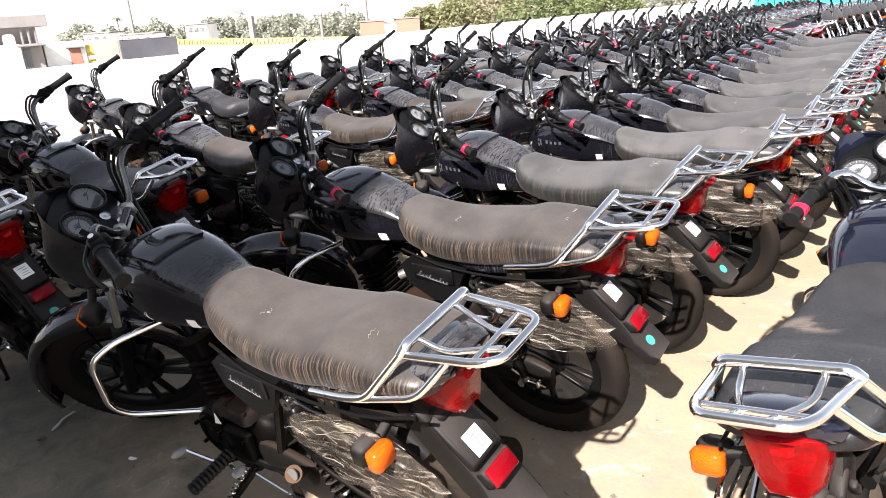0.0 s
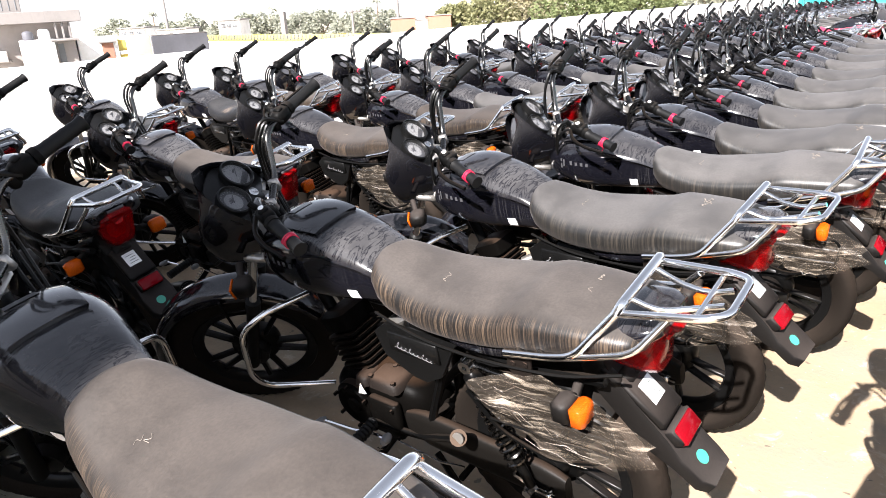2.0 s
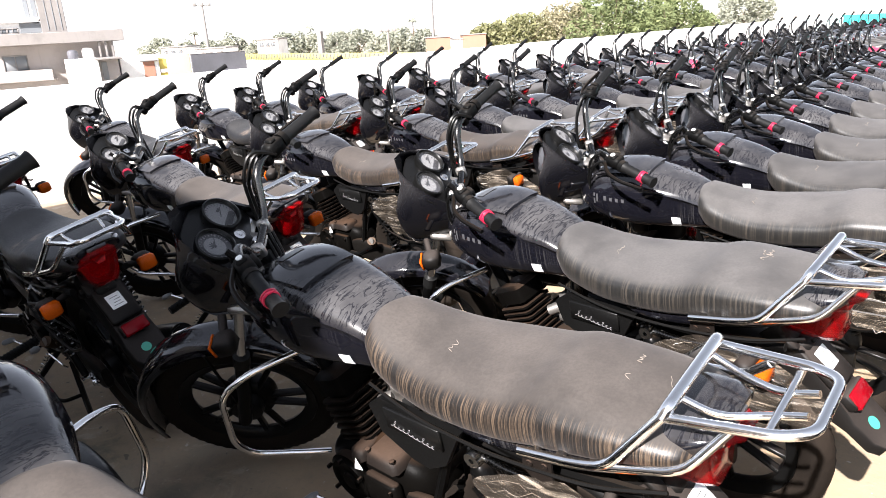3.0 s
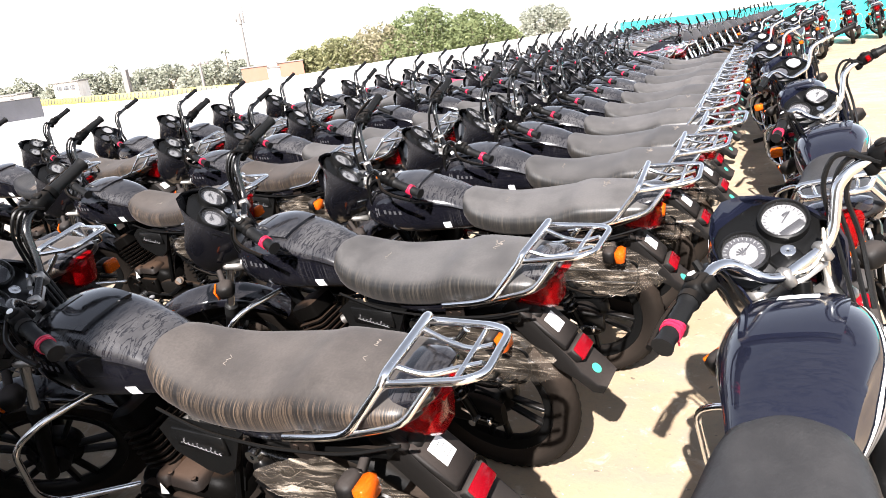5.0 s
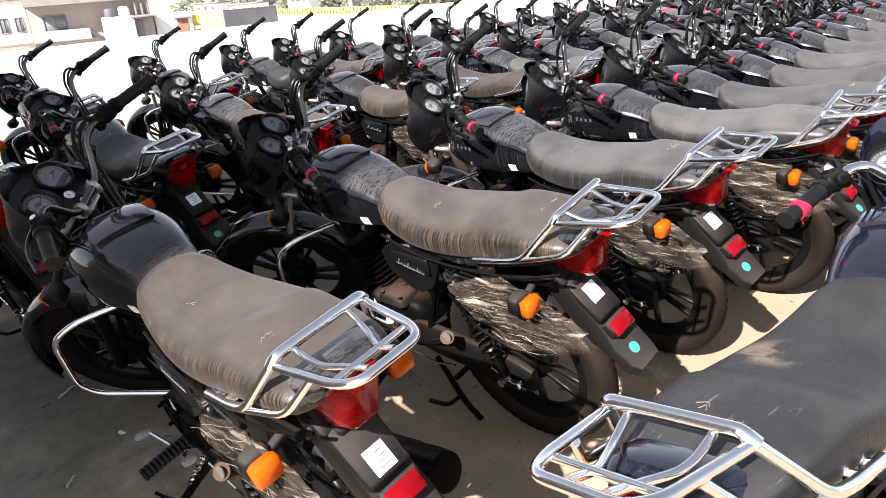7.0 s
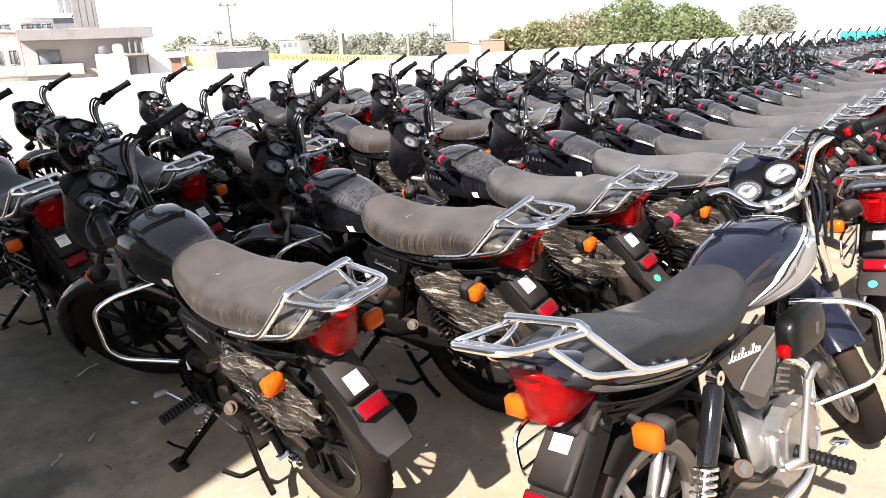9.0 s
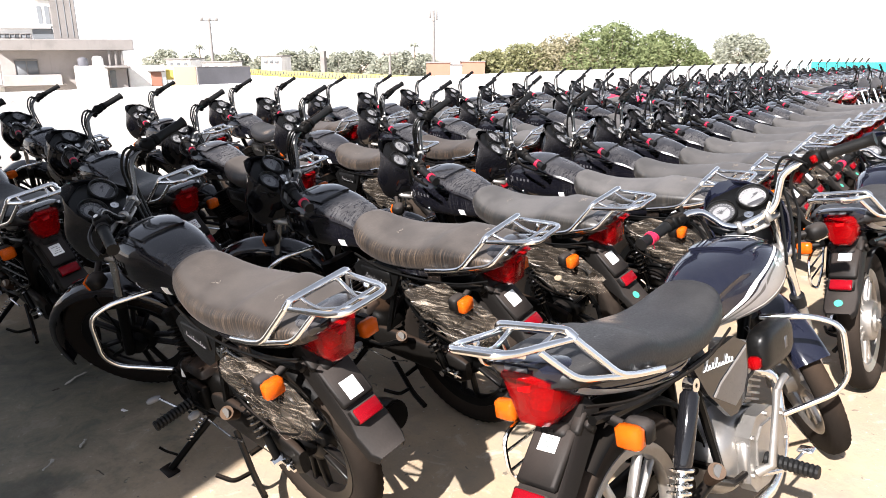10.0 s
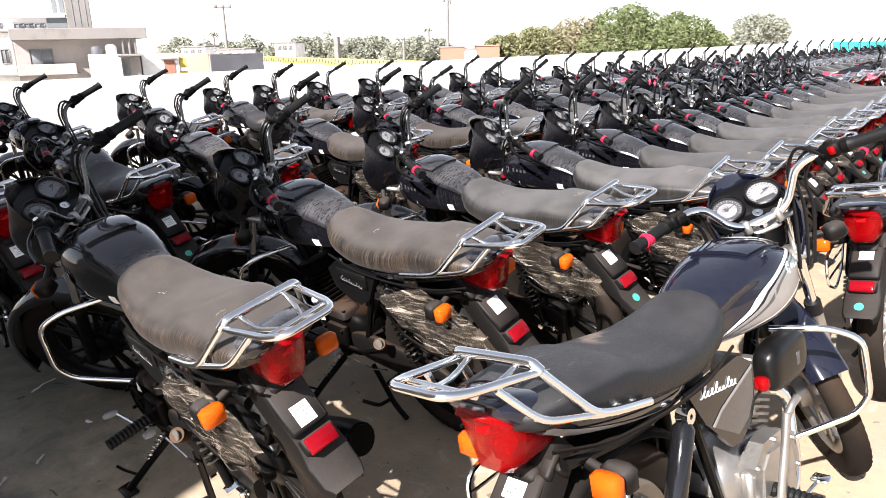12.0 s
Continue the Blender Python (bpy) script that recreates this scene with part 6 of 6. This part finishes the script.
for x0, x1, z1, mat, lab in ((-0.9, 2.0, 0.12, M_BRICK, "low red brick building"), (2.0, 3.4, -0.2, M_FARWHITE, "small white building beside red brick"), (3.4, 6.2, 0.22, M_BRICK, "long red brick building with flat roof")):
    h = thing("brick_house", lab, "building")
    far_block(h, "wall", f, x0, x1, -3, 3, BASE, z1, mat)
    far_block(h, "roof", f, x0 - 0.1, x1 + 0.1, -3.1, 3.1, z1, z1 + 0.12, M_FARGREY)
for x0, x1, z1 in ((-22.0, -19.4, 1.0), (-34.0, -31.0, 0.7), (-29.5, -26.0, 0.3)):
    h = thing("far_house", "small white flat-roofed house among trees", "building")
    far_block(h, "wall", f, x0, x1, 2, 8, BASE, z1, M_FARWHITE)
    far_block(h, "roof", f, x0 - 0.2, x1 + 0.2, 1.8, 8.2, z1, z1 + 0.15, M_FARGREY)
    for k in range(3):
        window_in(h, f, x0 + 0.6 + k * (x1 - x0 - 1.2) / 2, z1 - 0.6, 0.4, 0.4, 2.0)
chim = thing("roof_post", "dark rooftop stair block", "building")
far_block(chim, "wall", f, -14.8, -14.25, 4, 6, BASE, 1.65, M_FARGREY)


def mast(m, top, label, lamps):
    t = thing("light_mast" if lamps else "antenna_pole", label, "pole")
    part("pole", tube([(0, 0, BASE), (0, 0, top)], [0.24, 0.15], 10, 0), M_FARGREY, t, m=m)
    if lamps:
        part("crossbar", tube([(-1.0, 0, top), (1.0, 0, top)], 0.06, 8, 0), M_FARGREY, t, m=m)
        for x in (-0.9, 0.0, 0.9):
            part("floodlight", block(x - 0.2, x + 0.2, -0.2, 0.1, top - 0.1, top + 0.35, 0.04), M_FARGREY, t, m=m)
    else:
        part("collar", tube([(0, 0, top - 1.2), (0, 0, top - 0.7)], 0.24, 10, 0), M_FARGREY, t, m=m)
        for dx, z0, z1 in ((-0.42, -0.9, 0.1), (0.40, -1.1, 0.9), (0.05, -0.7, 0.3)):
            part("antenna_panel", block(dx - 0.11, dx + 0.11, -0.1, 0.1, top + z0, top + z1, 0.03), M_FARGREY, t, m=m)
            part("bracket", tube([(0, 0, top - 0.9), (dx, 0, top - 0.6)], 0.05, 6, 0), M_FARGREY, t, m=m)


mast(f, 6.3, "tall thin grey antenna pole", False)
mast(site(63.9, 100), 5.6, "grey floodlight mast with three lamps", True)
mast(site(50.4, 95), 1.2, "short grey lamp post with lamps", True)


def tree(m, width, top, seed, mat, label, leaf=0.34, count=2600, depth=None, lobes=9):
    """Trunk, limbs and a crown of many small leaf clumps in uneven lobes."""
    rng = random.Random(seed)
    t = thing("tree", label, "tree")
    depth = depth or width * 0.8
    base, high = BASE, top - BASE
    s = tube([(0, 0, base), (0.1, 0, base + high * 0.25), (-0.05, 0.1, base + high * 0.5)], [0.3, 0.22, 0.14], 9, 0)
    for k in range(6):
        a = rng.uniform(0, 2 * math.pi)
        tube([(0, 0, base + high * rng.uniform(0.25, 0.45)), (math.cos(a) * width * 0.18, math.sin(a) * depth * 0.18, base + high * 0.6), (math.cos(a) * width * 0.34, math.sin(a) * depth * 0.34, base + high * rng.uniform(0.68, 0.85))], [0.12, 0.08, 0.03], 6, 0, s)
    part("trunk", s, M_BARK, t, m=m)
    centres = []
    for k in range(lobes):
        u = (k + 0.5) / lobes * 2 - 1
        rz = high * rng.uniform(0.14, 0.24)
        lift = (1 - 0.36 * u * u) * rng.uniform(0.94, 1.06)
        centres.append((u * width * 0.42, rng.uniform(-0.3, 0.3) * depth, base + high * lift - rz, width * rng.uniform(0.11, 0.18), rz))
        centres.append((u * width * 0.44 + rng.uniform(-0.5, 0.5), rng.uniform(-0.3, 0.3) * depth, base + high * lift * rng.uniform(0.35, 0.72) - rz * 0.3, width * rng.uniform(0.12, 0.18), rz * 1.4))
    v, fc = [], []
    for i in range(count):
        cx, cy, cz, r, rz = rng.choice(centres)
        d = Vector((rng.gauss(0, 1), rng.gauss(0, 1), rng.gauss(0, 1))).normalized() * rng.uniform(0.55, 1.08) ** 0.6
        p = Vector((cx + d.x * r, cy + d.y * r, cz + d.z * rz))
        a = Vector((rng.gauss(0, 1), rng.gauss(0, 1), rng.gauss(0, 0.6))).normalized() * leaf * rng.uniform(0.5, 1.2)
        c = a.orthogonal().normalized() * leaf * rng.uniform(0.3, 0.7)
        c.rotate(Matrix.Rotation(rng.uniform(0, 6.28), 3, a.normalized()))
        n = len(v)
        v += [p - a, p + c * 0.8, p + a, p - c * 0.8]
        fc.append((n, n + 1, n + 2, n + 3))
    part("crown", Shape().add(v, fc), mat, t, m=m, sharp=180)
    return t


GREEN = "broad green leafy tree beyond the parapet"
for x, w, top, sd, mat, lab, n in ((22.2, 13.0, 4.7, 1, M_LEAF, GREEN, 4200), (28.8, 8.5, 3.6, 2, M_LEAF, GREEN, 2800), (16.0, 8.5, 3.1, 3, M_LEAFPALE, "tree with pale blossom and thin leaves", 2600),
                                  (11.0, 9.0, 2.45, 4, M_LEAFMID, "low olive-green tree with thin leaves", 2600), (6.8, 6.0, 1.8, 5, M_LEAFMID, GREEN, 1800), (33.6, 4.0, 1.3, 6, M_LEAF, "small round green tree beyond the parapet", 900)):
    tree(f @ Matrix.Translation((x, 0, 0)), w, top, sd, mat, lab, 0.27, n * 3, None, 12)
g = site(46.91, 150)
for x, w, top, sd in ((63.5, 11.5, 5.2, 11),):
    tree(g @ Matrix.Translation((x, 0, 0)), w, top, sd, M_LEAFHAZE, "grey-green tree in the haze", 0.42, 6000)
g = site(46.91, 130)
rng = random.Random(5)
for k in range(13):
    x = -50 + k * 4.1 + rng.uniform(-1, 1)
    tree(g @ Matrix.Translation((x, rng.uniform(-6, 6), 0)), rng.uniform(5.5, 8.5), rng.uniform(0.7, 2.2), 20 + k, M_LEAFHAZE, "hazy far tree in a line of trees", 0.36, 2300, None, 7)
for x, top in ((-3.5, 2.4), (-21.5, 2.1), (-42.0, 2.3)):
    palm = thing("palm", "thin far palm tree", "tree")
    mp = g @ Matrix.Translation((x, 0, 0))
    part("trunk", tube([(0, 0, BASE), (0.1, 0, top)], [0.16, 0.09], 8, 0), M_BARK, palm, m=mp)
    for i in range(13):
        a, lift, run = 2.4 * i, rng.uniform(0.1, 0.7), rng.uniform(0.7, 1.1)
        fr = tube([(0, 0, top), (math.cos(a) * 0.5 * run, math.sin(a) * 0.5 * run, top + lift), (math.cos(a) * run, math.sin(a) * run, top + lift - 0.5)], [0.04, 0.11, 0.02], 5, 0)
        part("frond", fr, M_LEAFHAZE, palm, m=mp)
